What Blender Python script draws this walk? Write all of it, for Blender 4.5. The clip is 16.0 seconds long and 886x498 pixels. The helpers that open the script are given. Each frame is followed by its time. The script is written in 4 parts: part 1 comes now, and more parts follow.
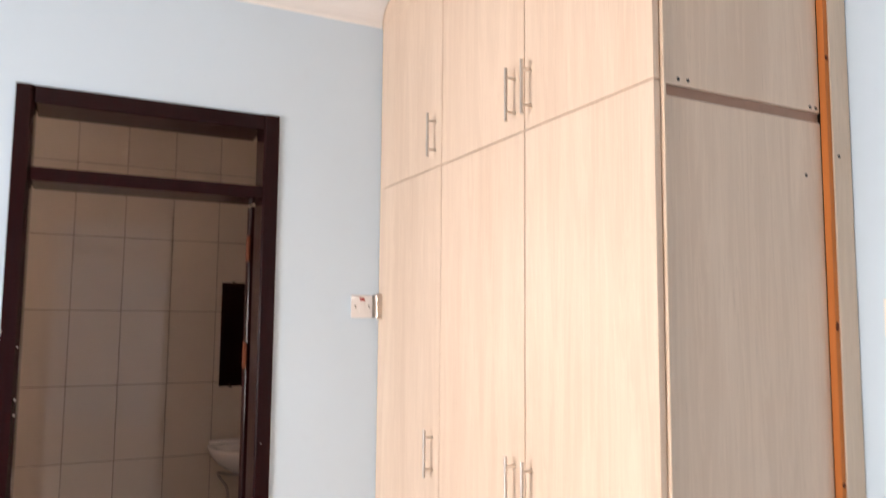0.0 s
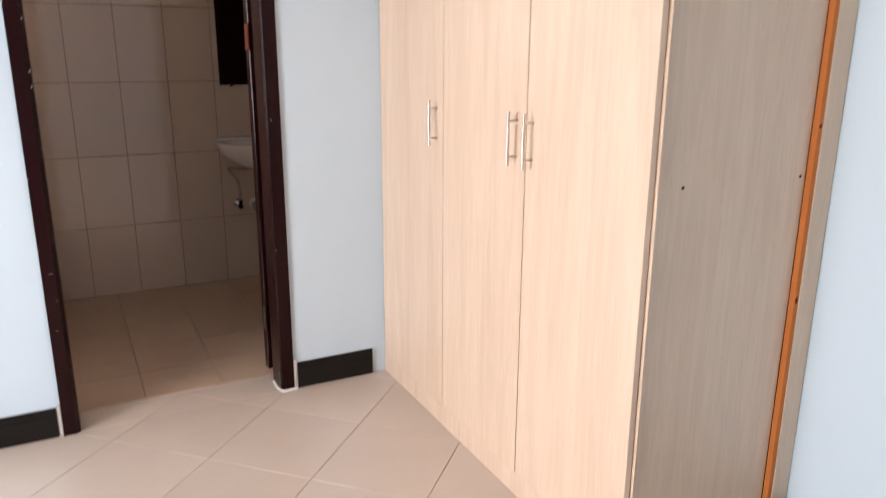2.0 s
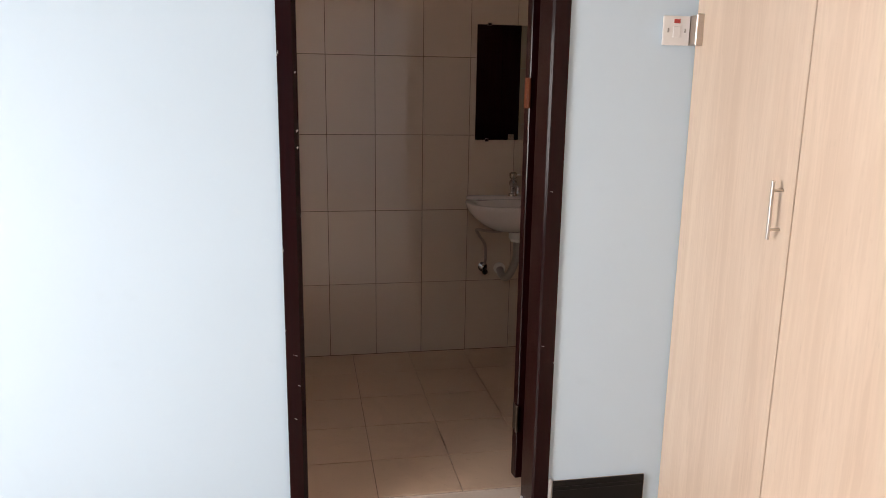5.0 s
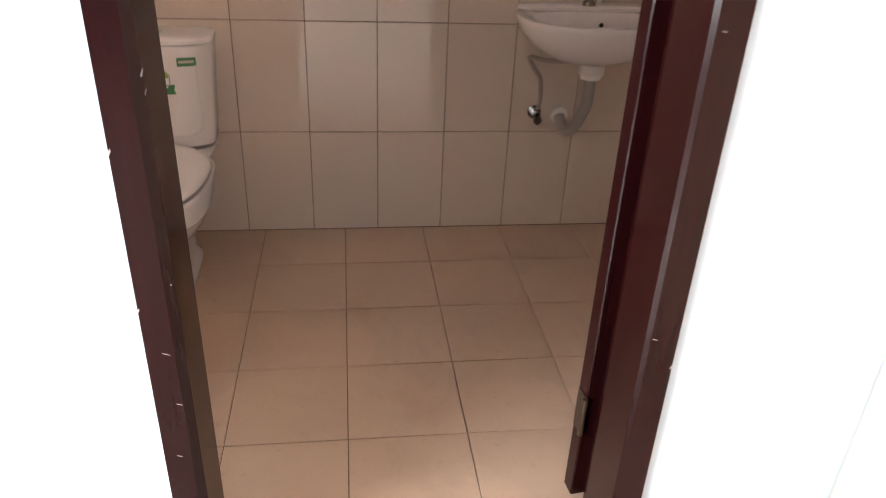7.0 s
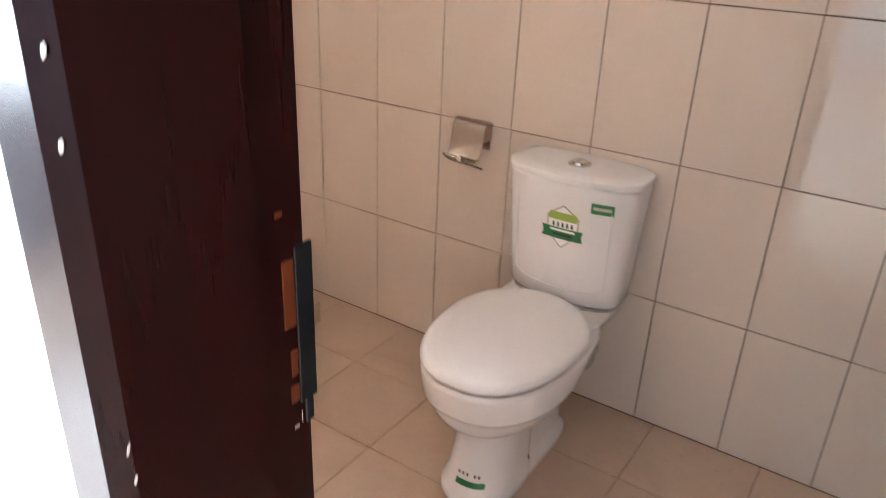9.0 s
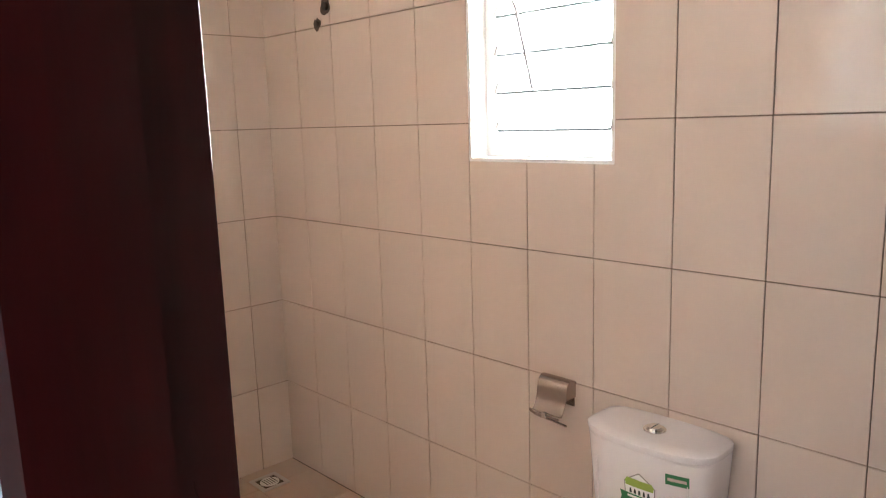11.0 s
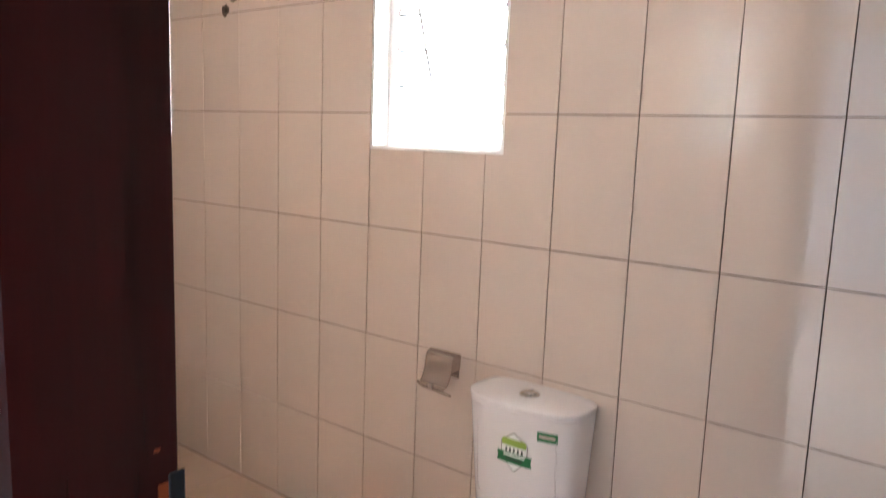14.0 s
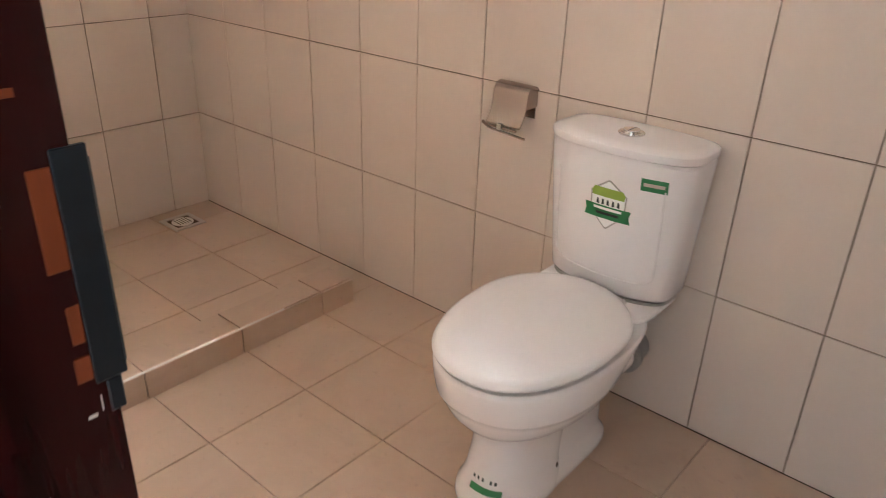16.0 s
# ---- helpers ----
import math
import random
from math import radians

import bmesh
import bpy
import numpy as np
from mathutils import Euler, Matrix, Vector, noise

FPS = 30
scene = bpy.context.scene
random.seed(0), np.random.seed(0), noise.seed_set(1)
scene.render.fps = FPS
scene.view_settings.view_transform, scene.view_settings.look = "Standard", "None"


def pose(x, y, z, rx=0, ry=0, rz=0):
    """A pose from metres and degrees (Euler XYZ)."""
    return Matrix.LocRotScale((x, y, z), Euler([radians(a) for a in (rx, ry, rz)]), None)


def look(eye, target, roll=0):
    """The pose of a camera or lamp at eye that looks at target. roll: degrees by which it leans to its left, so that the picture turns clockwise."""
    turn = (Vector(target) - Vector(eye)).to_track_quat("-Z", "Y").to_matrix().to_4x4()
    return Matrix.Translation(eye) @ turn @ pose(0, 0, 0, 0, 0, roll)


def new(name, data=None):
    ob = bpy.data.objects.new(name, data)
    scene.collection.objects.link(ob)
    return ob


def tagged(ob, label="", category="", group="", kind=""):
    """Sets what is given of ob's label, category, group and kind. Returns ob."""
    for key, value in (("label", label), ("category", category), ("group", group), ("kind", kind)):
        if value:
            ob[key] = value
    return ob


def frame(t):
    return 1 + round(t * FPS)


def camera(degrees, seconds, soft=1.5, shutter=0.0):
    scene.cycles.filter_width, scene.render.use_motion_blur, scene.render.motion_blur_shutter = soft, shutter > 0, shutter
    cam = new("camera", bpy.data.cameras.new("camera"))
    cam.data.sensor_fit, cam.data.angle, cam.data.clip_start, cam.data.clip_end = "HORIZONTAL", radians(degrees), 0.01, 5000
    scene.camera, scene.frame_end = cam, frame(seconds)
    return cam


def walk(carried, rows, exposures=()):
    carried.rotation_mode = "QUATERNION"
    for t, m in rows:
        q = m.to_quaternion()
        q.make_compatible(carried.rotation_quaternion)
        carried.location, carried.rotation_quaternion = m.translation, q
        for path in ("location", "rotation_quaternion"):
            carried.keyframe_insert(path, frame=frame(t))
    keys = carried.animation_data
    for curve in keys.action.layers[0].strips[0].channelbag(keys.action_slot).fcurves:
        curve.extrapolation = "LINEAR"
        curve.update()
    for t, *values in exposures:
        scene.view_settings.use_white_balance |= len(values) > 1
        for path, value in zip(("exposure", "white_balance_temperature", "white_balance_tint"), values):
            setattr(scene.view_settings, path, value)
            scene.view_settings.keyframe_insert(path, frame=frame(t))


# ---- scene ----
cam = camera(62.4, 16.0, soft=0.75, shutter=0.3)
PATH = [
    (0, (-0.717, -4.371, 1.575), (0.171, -2.589, 1.763), 0.5),
    (0.2, (-0.716, -4.386, 1.605), (0.115, -2.595, 1.921), 0.3),
    (0.5, (-0.706, -4.393, 1.624), (0.152, -2.638, 2.054), 0.3),
    (0.7, (-0.710, -4.402, 1.642), (0.174, -2.659, 2.071), 0.5),
    (1, (-0.704, -4.401, 1.593), (0.194, -2.626, 1.800), 0.5),
    (1.2, (-0.713, -4.375, 1.562), (0.268, -2.633, 1.606), -0.1),
    (1.5, (-0.736, -4.390, 1.463), (0.303, -2.693, 1.263), -0.3),
    (1.7, (-0.776, -4.444, 1.457), (0.221, -2.739, 1.141), -1.1),
    (2, (-0.803, -4.449, 1.380), (0.082, -2.735, 0.854), 0.3),
    (2.3, (-0.864, -4.496, 1.350), (-0.007, -2.778, 0.788), 2.0),
    (2.5, (-0.945, -4.514, 1.403), (-0.125, -2.794, 0.796), -0.3),
    (3, (-1.111, -4.560, 1.376), (-0.430, -2.743, 0.891), 0.6),
    (3.5, (-1.203, -4.567, 1.442), (-0.712, -2.664, 1.072), -0.4),
    (3.7, (-1.164, -4.5, 1.398), (-0.718, -2.58, 1.062), 0.2),
    (6, (-0.746, -3.247, 1.434), (-0.409, -1.377, 0.807), 1.1),
    (6.5, (-0.725, -2.903, 1.393), (-0.342, -1.101, 0.615), 2.7),
    (7, (-0.615, -2.630, 1.314), (-0.361, -0.885, 0.371), 2.6),
    (7.5, (-0.503, -2.41, 1.235), (-0.536, -0.701, 0.196), 3.1),
    (7.7, (-0.515, -2.321, 1.214), (-0.619, -0.603, 0.195), 2.8),
    (8, (-0.509, -2.119, 1.264), (-0.778, -0.396, 0.285), 3.2),
    (8.3, (-0.554, -2.012, 1.291), (-0.932, -0.361, 0.228), 1.7),
    (8.5, (-0.527, -1.978, 1.295), (-1.091, -0.307, 0.351), 1.4),
    (9, (-0.510, -1.856, 1.376), (-1.503, -0.337, 0.535), 2.5),
    (9.3, (-0.500, -1.794, 1.432), (-1.608, -0.328, 0.643), 0.1),
    (9.5, (-0.485, -1.768, 1.427), (-1.636, -0.296, 0.715), 0.6),
    (9.7, (-0.469, -1.770, 1.386), (-1.669, -0.279, 0.806), -0.3),
    (10, (-0.457, -1.736, 1.516), (-1.743, -0.317, 0.942), -2.3),
    (10.2, (-0.42, -1.712, 1.56), (-1.786, -0.353, 1.025), -2.8),
    (12.5, (-0.163, -1.945, 1.642), (-1.489, -0.461, 1.838), 0.3),
    (13, (-0.161, -1.943, 1.668), (-1.362, -0.378, 1.994), 1.1),
    (13.3, (-0.174, -1.936, 1.624), (-1.427, -0.386, 1.796), 2.6),
    (13.5, (-0.184, -1.928, 1.612), (-1.438, -0.371, 1.575), 1.9),
    (13.7, (-0.197, -1.905, 1.526), (-1.438, -0.339, 1.429), 1.6),
    (14, (-0.178, -1.917, 1.516), (-1.387, -0.352, 1.220), 2.1),
    (14.3, (-0.180, -1.929, 1.451), (-1.413, -0.434, 0.958), 1.0),
    (14.5, (-0.202, -1.928, 1.473), (-1.425, -0.473, 0.852), 1.5),
    (15, (-0.240, -1.897, 1.399), (-1.375, -0.461, 0.593), 2.5),
    (15.3, (-0.273, -1.854, 1.331), (-1.387, -0.424, 0.486), 4.9),
    (15.5, (-0.329, -1.791, 1.310), (-1.466, -0.395, 0.440), 5.2),
    (15.7, (-0.384, -1.718, 1.298), (-1.521, -0.347, 0.388), 3.1),
    (16, (-0.497, -1.625, 1.256), (-1.664, -0.253, 0.387), 2.0),
]
walk(cam, [(t, look(eye, target, roll)) for t, eye, target, roll in PATH],
     exposures=[(0.0, -0.08, 6560, 14), (1.0, -0.09, 6540, 14), (1.5, -0.18, 6560, 18), (2.0, -0.20, 6430, 14), (2.5, -0.18, 6370, 12), (3.5, -0.46, 6400, 12), (6.0, 0.02, 6440, 11),
                (6.5, 0.42, 6360, 10), (7.0, 1.00, 6250, 11), (7.5, 1.60, 6170, 12), (8.0, 1.63, 6000, 11), (8.5, 1.64, 5580, 7), (9.0, 1.65, 5440, 4),
                (10.2, 1.70, 5330, 3), (12.5, 1.07, 5600, 7), (13.2, 1.30, 5450, 6), (14.0, 1.60, 5220, 4), (15.0, 1.68, 5290, 3), (15.5, 1.70, 5280, 3),
                (16.0, 1.63, 5370, 1)])

# ---- plan (metres; y = 0 is the tiled back wall of the bathroom) ----
ROOM_X0, ROOM_X1 = -3.45, 0.958         # bedroom
ROOM_Y0, ROOM_Y1 = -7.6, -1.655
BATH_X0, BATH_X1 = -3.26, 0.95         # bathroom
BATH_Y0 = -1.476                       # bathroom face of the partition
DOOR_X0, DOOR_X1, DOOR_H = -0.930, -0.064, 2.330
WIN_X0, WIN_X1, WIN_Z0, WIN_Z1 = -2.0, -1.432, 1.475, 2.34
BED_CEIL, BATH_CEIL = 2.85, 2.87
BW_Y0, BW_Y1, BW_Z0, BW_Z1 = -4.25, -2.75, 0.6, 1.9   # bedroom window in the far side wall

# ---- world and light ----
world = bpy.data.worlds.new("sky")
scene.world = world
world.use_nodes = True
wn = world.node_tree.nodes
sky = wn.new("ShaderNodeTexSky")
sky.sky_type = "NISHITA"
sky.sun_disc = False
sky.sun_elevation, sky.sun_rotation = radians(50), radians(200)
world.node_tree.links.new(sky.outputs["Color"], wn["Background"].inputs["Color"])
wn["Background"].inputs["Strength"].default_value = 0.15


def window_lamp(name, w, h, power, color, m):
    data = bpy.data.lights.new(name, "AREA")
    data.shape, data.size, data.size_y, data.energy, data.color = "RECTANGLE", w, h, power, color
    ob = new(name, data)
    ob.matrix_world = m
    return ob


window_lamp("bedroom_window_light", BW_Y1 - BW_Y0, BW_Z1 - BW_Z0, 176, (1.0, 0.97, 0.94),
            look((ROOM_X0 - 0.12, (BW_Y0 + BW_Y1) / 2, (BW_Z0 + BW_Z1) / 2), (0, (BW_Y0 + BW_Y1) / 2 + 0.3, -0.75)))
window_lamp("bathroom_window_light", 2.4, 2.2, 272, (1.0, 0.87, 0.75),
            look((-1.75, 0.62, 1.85), (-1.75, -1, 1.85)))


# ---- materials ----
class Mat:
    """A small node-material builder."""

    def __init__(self, name, rough=0.5, metal=0.0, spec=0.5):
        self.m = bpy.data.materials.new(name)
        self.m.use_nodes = True
        self.t = self.m.node_tree
        self.b = self.t.nodes["Principled BSDF"]
        self.b.inputs["Roughness"].default_value = rough
        self.b.inputs["Metallic"].default_value = metal
        self.b.inputs["Specular IOR Level"].default_value = spec

    def node(self, kind, **inputs):
        n = self.t.nodes.new(kind)
        for k, v in inputs.items():
            n.inputs[k.replace("_", " ")].default_value = v
        return n

    def link(self, a, b):
        self.t.links.new(a, b)

    def coords(self, scale=(1, 1, 1)):
        c = self.node("ShaderNodeTexCoord")
        mp = self.node("ShaderNodeMapping", Scale=scale)
        self.link(c.outputs["Object"], mp.inputs["Vector"])
        return mp.outputs["Vector"]

    def world_coords(self, scale=(1, 1, 1)):
        g = self.node("ShaderNodeNewGeometry")
        mp = self.node("ShaderNodeMapping", Scale=scale)
        self.link(g.outputs["Position"], mp.inputs["Vector"])
        return mp.outputs["Vector"]

    def noise(self, vec, scale, detail=4.0, rough=0.5, distortion=0.0):
        n = self.node("ShaderNodeTexNoise", Scale=scale, Detail=detail, Roughness=rough, Distortion=distortion)
        self.link(vec, n.inputs["Vector"])
        return n.outputs["Fac"]

    def ramp(self, fac, stops):
        r = self.node("ShaderNodeValToRGB")
        el = r.color_ramp.elements
        while len(el) < len(stops):
            el.new(0.5)
        for e, (p, c) in zip(el, stops):
            e.position, e.color = p, (*c, 1)
        self.link(fac, r.inputs["Fac"])
        return r.outputs["Color"]

    def mix(self, fac, a, b, mode="MIX"):
        n = self.t.nodes.new("ShaderNodeMix")
        n.data_type, n.blend_type = "RGBA", mode
        for sock, v in ((n.inputs[0], fac), (n.inputs[6], a), (n.inputs[7], b)):
            if hasattr(v, "is_linked"):
                self.link(v, sock)
            elif isinstance(v, tuple):
                sock.default_value = (*v, 1)
            else:
                sock.default_value = v
        return n.outputs[2]

    def color(self, v):
        if hasattr(v, "is_linked"):
            self.link(v, self.b.inputs["Base Color"])
        else:
            self.b.inputs["Base Color"].default_value = (*v, 1)

    def rough(self, fac, lo, hi):
        n = self.node("ShaderNodeMapRange", To_Min=lo, To_Max=hi)
        self.link(fac, n.inputs["Value"])
        self.link(n.outputs["Result"], self.b.inputs["Roughness"])

    def bump(self, fac, strength, dist=0.002):
        n = self.node("ShaderNodeBump", Strength=strength, Distance=dist)
        self.link(fac, n.inputs["Height"])
        self.link(n.outputs["Normal"], self.b.inputs["Normal"])

    def random(self):
        return self.node("ShaderNodeObjectInfo").outputs["Random"]


def shade(c, k):
    return tuple(v * k for v in c)


def plaster(name, base, rough=0.6):
    k = Mat(name, rough)
    v = k.world_coords()
    big, fine = k.noise(v, 1.3, 3), k.noise(v, 220, 3)
    c = k.mix(big, shade(base, 0.96), shade(base, 1.03))
    c = k.mix(k.ramp(k.noise(v, 9, 5), [(0.62, (0, 0, 0)), (0.75, (0.25, 0.25, 0.25))]), c, shade(base, 0.9))
    k.color(c)
    k.bump(fine, 0.12, 0.001)
    return k.m


def tile_mat(name, base, rough, mottle, scale=14.0, vary=0.05, bump=0.05, spec=0.5, stain=0.0):
    k = Mat(name, rough, 0.0, spec)
    v = k.world_coords()
    n1, n2 = k.noise(v, scale, 6, 0.6), k.noise(v, 2.1, 3)
    c = k.mix(n1, shade(base, 1 - mottle), shade(base, 1 + mottle))
    c = k.mix(n2, c, shade(base, 0.93))
    r = k.random()
    c2 = k.mix(r, shade((1, 1, 1), 1 - vary), (1.0, 1.0, 1.0))
    c = k.mix(1.0, c, c2, "MULTIPLY")
    if stain:
        w = (stain, stain, stain)
        c = k.mix(k.ramp(k.noise(v, 2.6, 6, 0.65, 0.8), [(0.50, (0, 0, 0)), (0.72, w)]), c, shade(base, 0.62))
        c = k.mix(k.ramp(k.noise(v, 38, 3, 0.6), [(0.62, (0, 0, 0)), (0.70, w)]), c, shade(base, 0.72))
    k.color(c)
    k.rough(n1, rough * 0.8, rough * 1.3)
    k.bump(k.noise(v, 7, 2), bump, 0.004)
    return k.m


def laminate(name, base, dark, rough=0.42):
    k = Mat(name, rough)
    shift = k.node("ShaderNodeVectorMath")
    shift.operation = "ADD"
    spread = k.node("ShaderNodeCombineXYZ")
    many = k.node("ShaderNodeMath")
    many.operation = "MULTIPLY"
    many.inputs[1].default_value = 37.0
    k.link(k.random(), many.inputs[0])
    for axis in ("X", "Y", "Z"):
        k.link(many.outputs[0], spread.inputs[axis])
    k.link(k.world_coords(), shift.inputs[0])
    k.link(spread.outputs[0], shift.inputs[1])

    def stretched(sc):
        mp = k.node("ShaderNodeMapping", Scale=sc)
        k.link(shift.outputs[0], mp.inputs["Vector"])
        return mp.outputs["Vector"]

    fine = k.noise(stretched((60, 60, 2.2)), 3.0, 5, 0.65)
    broad = k.noise(stretched((7, 7, 0.55)), 1.3, 4, 0.6, 1.2)
    flame = k.noise(stretched((16, 16, 0.8)), 1.5, 3, 0.55, 2.2)
    fleck = k.noise(stretched((150, 150, 9)), 2.0, 2, 0.5)
    c = k.mix(k.ramp(fine, [(0.36, (0, 0, 0)), (0.70, (0.62, 0.62, 0.62))]), base, dark)
    c = k.mix(k.ramp(broad, [(0.38, (0, 0, 0)), (0.68, (0.75, 0.75, 0.75))]), c, shade(dark, 0.97))
    c = k.mix(k.ramp(flame, [(0.50, (0, 0, 0)), (0.58, (0.38, 0.38, 0.38)), (0.66, (0, 0, 0))]), c, shade(base, 1.07))
    c = k.mix(k.ramp(fleck, [(0.66, (0, 0, 0)), (0.74, (0.4, 0.4, 0.4))]), c, shade(dark, 0.82))
    k.color(c)
    k.rough(broad, rough * 0.85, rough * 1.15)
    k.bump(fine, 0.05, 0.001)
    return k.m


def varnished(name, base, light, rough=0.25):
    k = Mat(name, rough)
    v = k.world_coords((30, 30, 1.5))
    g = k.noise(v, 2.5, 5, 0.6)
    c = k.mix(g, base, light)
    k.color(c)
    k.bump(g, 0.06, 0.001)
    k.b.inputs["Specular IOR Level"].default_value = 0.17
    return k.m


def plain(name, base, rough=0.4, metal=0.0, mottle=0.06, scale=30.0):
    k = Mat(name, rough, metal)
    n = k.noise(k.coords(), scale, 4)
    k.color(k.mix(n, shade(base, 1 - mottle), shade(base, 1 + mottle)))
    k.rough(n, rough * 0.85, rough * 1.2)
    return k.m


WALL_PAINT = plaster("pale_blue_wall_paint", (0.60, 0.713, 0.805))
CEIL_PAINT = plaster("white_ceiling_paint", (0.82, 0.80, 0.78))
WALL_TILE = tile_mat("cream_glazed_tile", (0.66, 0.54, 0.445), 0.05, 0.025, 4.0, 0.06, 0.02, 0.75)
GROUT = plain("brown_grout", (0.135, 0.085, 0.056), 0.9, 0, 0.3, 60)
FLOOR_GROUT = plain("tan_floor_grout", (0.16, 0.108, 0.075), 0.9, 0, 0.35, 40)
PALE_GROUT = plain("pale_grout", (0.54, 0.44, 0.37), 0.9, 0, 0.2, 60)
BATH_FLOOR_TILE = tile_mat("tan_matt_floor_tile", (0.54, 0.385, 0.28), 0.38, 0.09, 16.0, 0.08, 0.05, 0.5, 0.4)
BED_FLOOR_TILE = tile_mat("cream_polished_floor_tile", (0.66, 0.55, 0.47), 0.2, 0.04, 10.0, 0.05, 0.03, 0.5, 0.12)
SKIRT_TILE = tile_mat("black_glazed_tile", (0.012, 0.010, 0.009), 0.3, 0.2, 20.0, 0.1, 0.05, 0.2)
LAMINATE = laminate("beech_laminate", (0.75, 0.585, 0.45), (0.675, 0.50, 0.37))
LAM_EDGE = laminate("beech_edge_band", (0.74, 0.58, 0.44), (0.66, 0.50, 0.36))
RAW_WOOD = varnished("raw_orange_timber", (0.50, 0.14, 0.03), (0.62, 0.22, 0.06), 0.6)
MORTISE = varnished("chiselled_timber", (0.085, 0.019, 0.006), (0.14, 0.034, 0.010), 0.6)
MAHOGANY = varnished("dark_mahogany_varnish", (0.0065, 0.0018, 0.0023), (0.021, 0.0028, 0.0029), 0.2)
# brown that stands for shade in the wardrobe's end joint
JOINT_SHADE = plain("brown_joint_shade", (0.36, 0.21, 0.15), 0.7, 0, 0.15)
DARK_GAP = plain("dark_recess", (0.10, 0.065, 0.045), 0.9)
CERAMIC = plain("white_glazed_ceramic", (0.77, 0.715, 0.695), 0.1, 0, 0.015, 6)
SEAT_PLASTIC = plain("white_seat_plastic", (0.72, 0.665, 0.65), 0.24, 0, 0.015, 6)
CHROME = plain("polished_chrome", (0.75, 0.73, 0.70), 0.12, 1.0, 0.04)
HOLDER_STEEL = plain("dull_stainless_steel", (0.37, 0.31, 0.27), 0.22, 1.0, 0.05, 60)
STEEL = plain("brushed_steel", (0.58, 0.52, 0.47), 0.32, 1.0, 0.08, 90)
DARK_STEEL = plain("dull_blued_steel", (0.010, 0.014, 0.020), 0.3, 0.5, 0.3, 40)
GREY_PVC = plain("grey_pvc", (0.33, 0.30, 0.27), 0.45)
WHITE_PVC = plain("white_pvc", (0.72, 0.68, 0.63), 0.4)
BRAID = plain("braided_steel_hose", (0.36, 0.30, 0.26), 0.45, 0.5, 0.35, 400)
BRASS = plain("dull_brass", (0.06, 0.038, 0.024), 0.45, 0.6, 0.4, 60)
WHITE_PLASTIC = plain("white_switch_plastic", (0.80, 0.76, 0.73), 0.3, 0, 0.02)
BLADE_EDGE = plain("ground_glass_edge", (0.10, 0.12, 0.11), 0.4)
GREY_FRAME = plain("pale_window_metal", (0.80, 0.77, 0.76), 0.45, 0.0, 0.05)
WHITE_FRAME = plain("white_window_paint", (0.80, 0.78, 0.75), 0.4, 0, 0.04)
GREEN_PRINT = plain("green_print", (0.03, 0.17, 0.05), 0.35, 0, 0.1)
LIME_PRINT = plain("lime_print", (0.30, 0.40, 0.05), 0.35, 0, 0.1)
WHITE_PRINT = plain("white_print", (0.78, 0.77, 0.74), 0.35, 0, 0.02)
BLACK_PRINT = plain("black_print", (0.02, 0.025, 0.02), 0.4, 0, 0.1)
RED_PRINT = plain("red_neon", (0.45, 0.05, 0.04), 0.3)
MORTAR = plain("pale_mortar", (0.55, 0.52, 0.50), 0.95, 0, 0.2, 60)
CONCRETE = plain("rough_mortar", (0.30, 0.26, 0.22), 0.95, 0, 0.25, 50)
MIRROR = Mat("mirror_silvering", 0.01, 1.0)
MIRROR.color((0.82, 0.84, 0.83))
MIRROR = MIRROR.m
GLASS = Mat("obscured_glass", 0.08)
GLASS.color((0.92, 0.95, 0.95))
GLASS.b.inputs["Transmission Weight"].default_value = 1.0
GLASS.b.inputs["IOR"].default_value = 1.45
GLASS = GLASS.m


# ---- building helpers ----
def part(name, bm, material, parent=None, label="", smooth=False):
    me = bpy.data.meshes.new(name)
    bmesh.ops.recalc_face_normals(bm, faces=bm.faces)
    if smooth:
        for f in bm.faces:
            f.smooth = True
    bm.to_mesh(me)
    bm.free()
    me.materials.append(material)
    ob = new(name, me)
    if smooth:
        me.set_sharp_from_angle(angle=radians(40))
    ob.parent = parent
    if label:
        tagged(ob, label)
    return ob


def thing(name, label, category, at=(0, 0, 0), group="", kind=""):
    ob = new(name)
    ob.location = at
    return tagged(ob, label, category, group, kind)


def add_box(bm, x0, x1, y0, y1, z0, z1, bevel=0.0, seg=1):
    r = bmesh.ops.create_cube(bm, size=1.0, matrix=Matrix.Translation(((x0 + x1) / 2, (y0 + y1) / 2, (z0 + z1) / 2))
                              @ Matrix.Diagonal((abs(x1 - x0), abs(y1 - y0), abs(z1 - z0), 1)))
    if bevel:
        edges = list({e for v in r["verts"] for e in v.link_edges})
        bmesh.ops.bevel(bm, geom=edges, offset=bevel, segments=seg, affect="EDGES", profile=0.6)
    return bm


def box(x0, x1, y0, y1, z0, z1, bevel=0.0, seg=1):
    return add_box(bmesh.new(), x0, x1, y0, y1, z0, z1, bevel, seg)


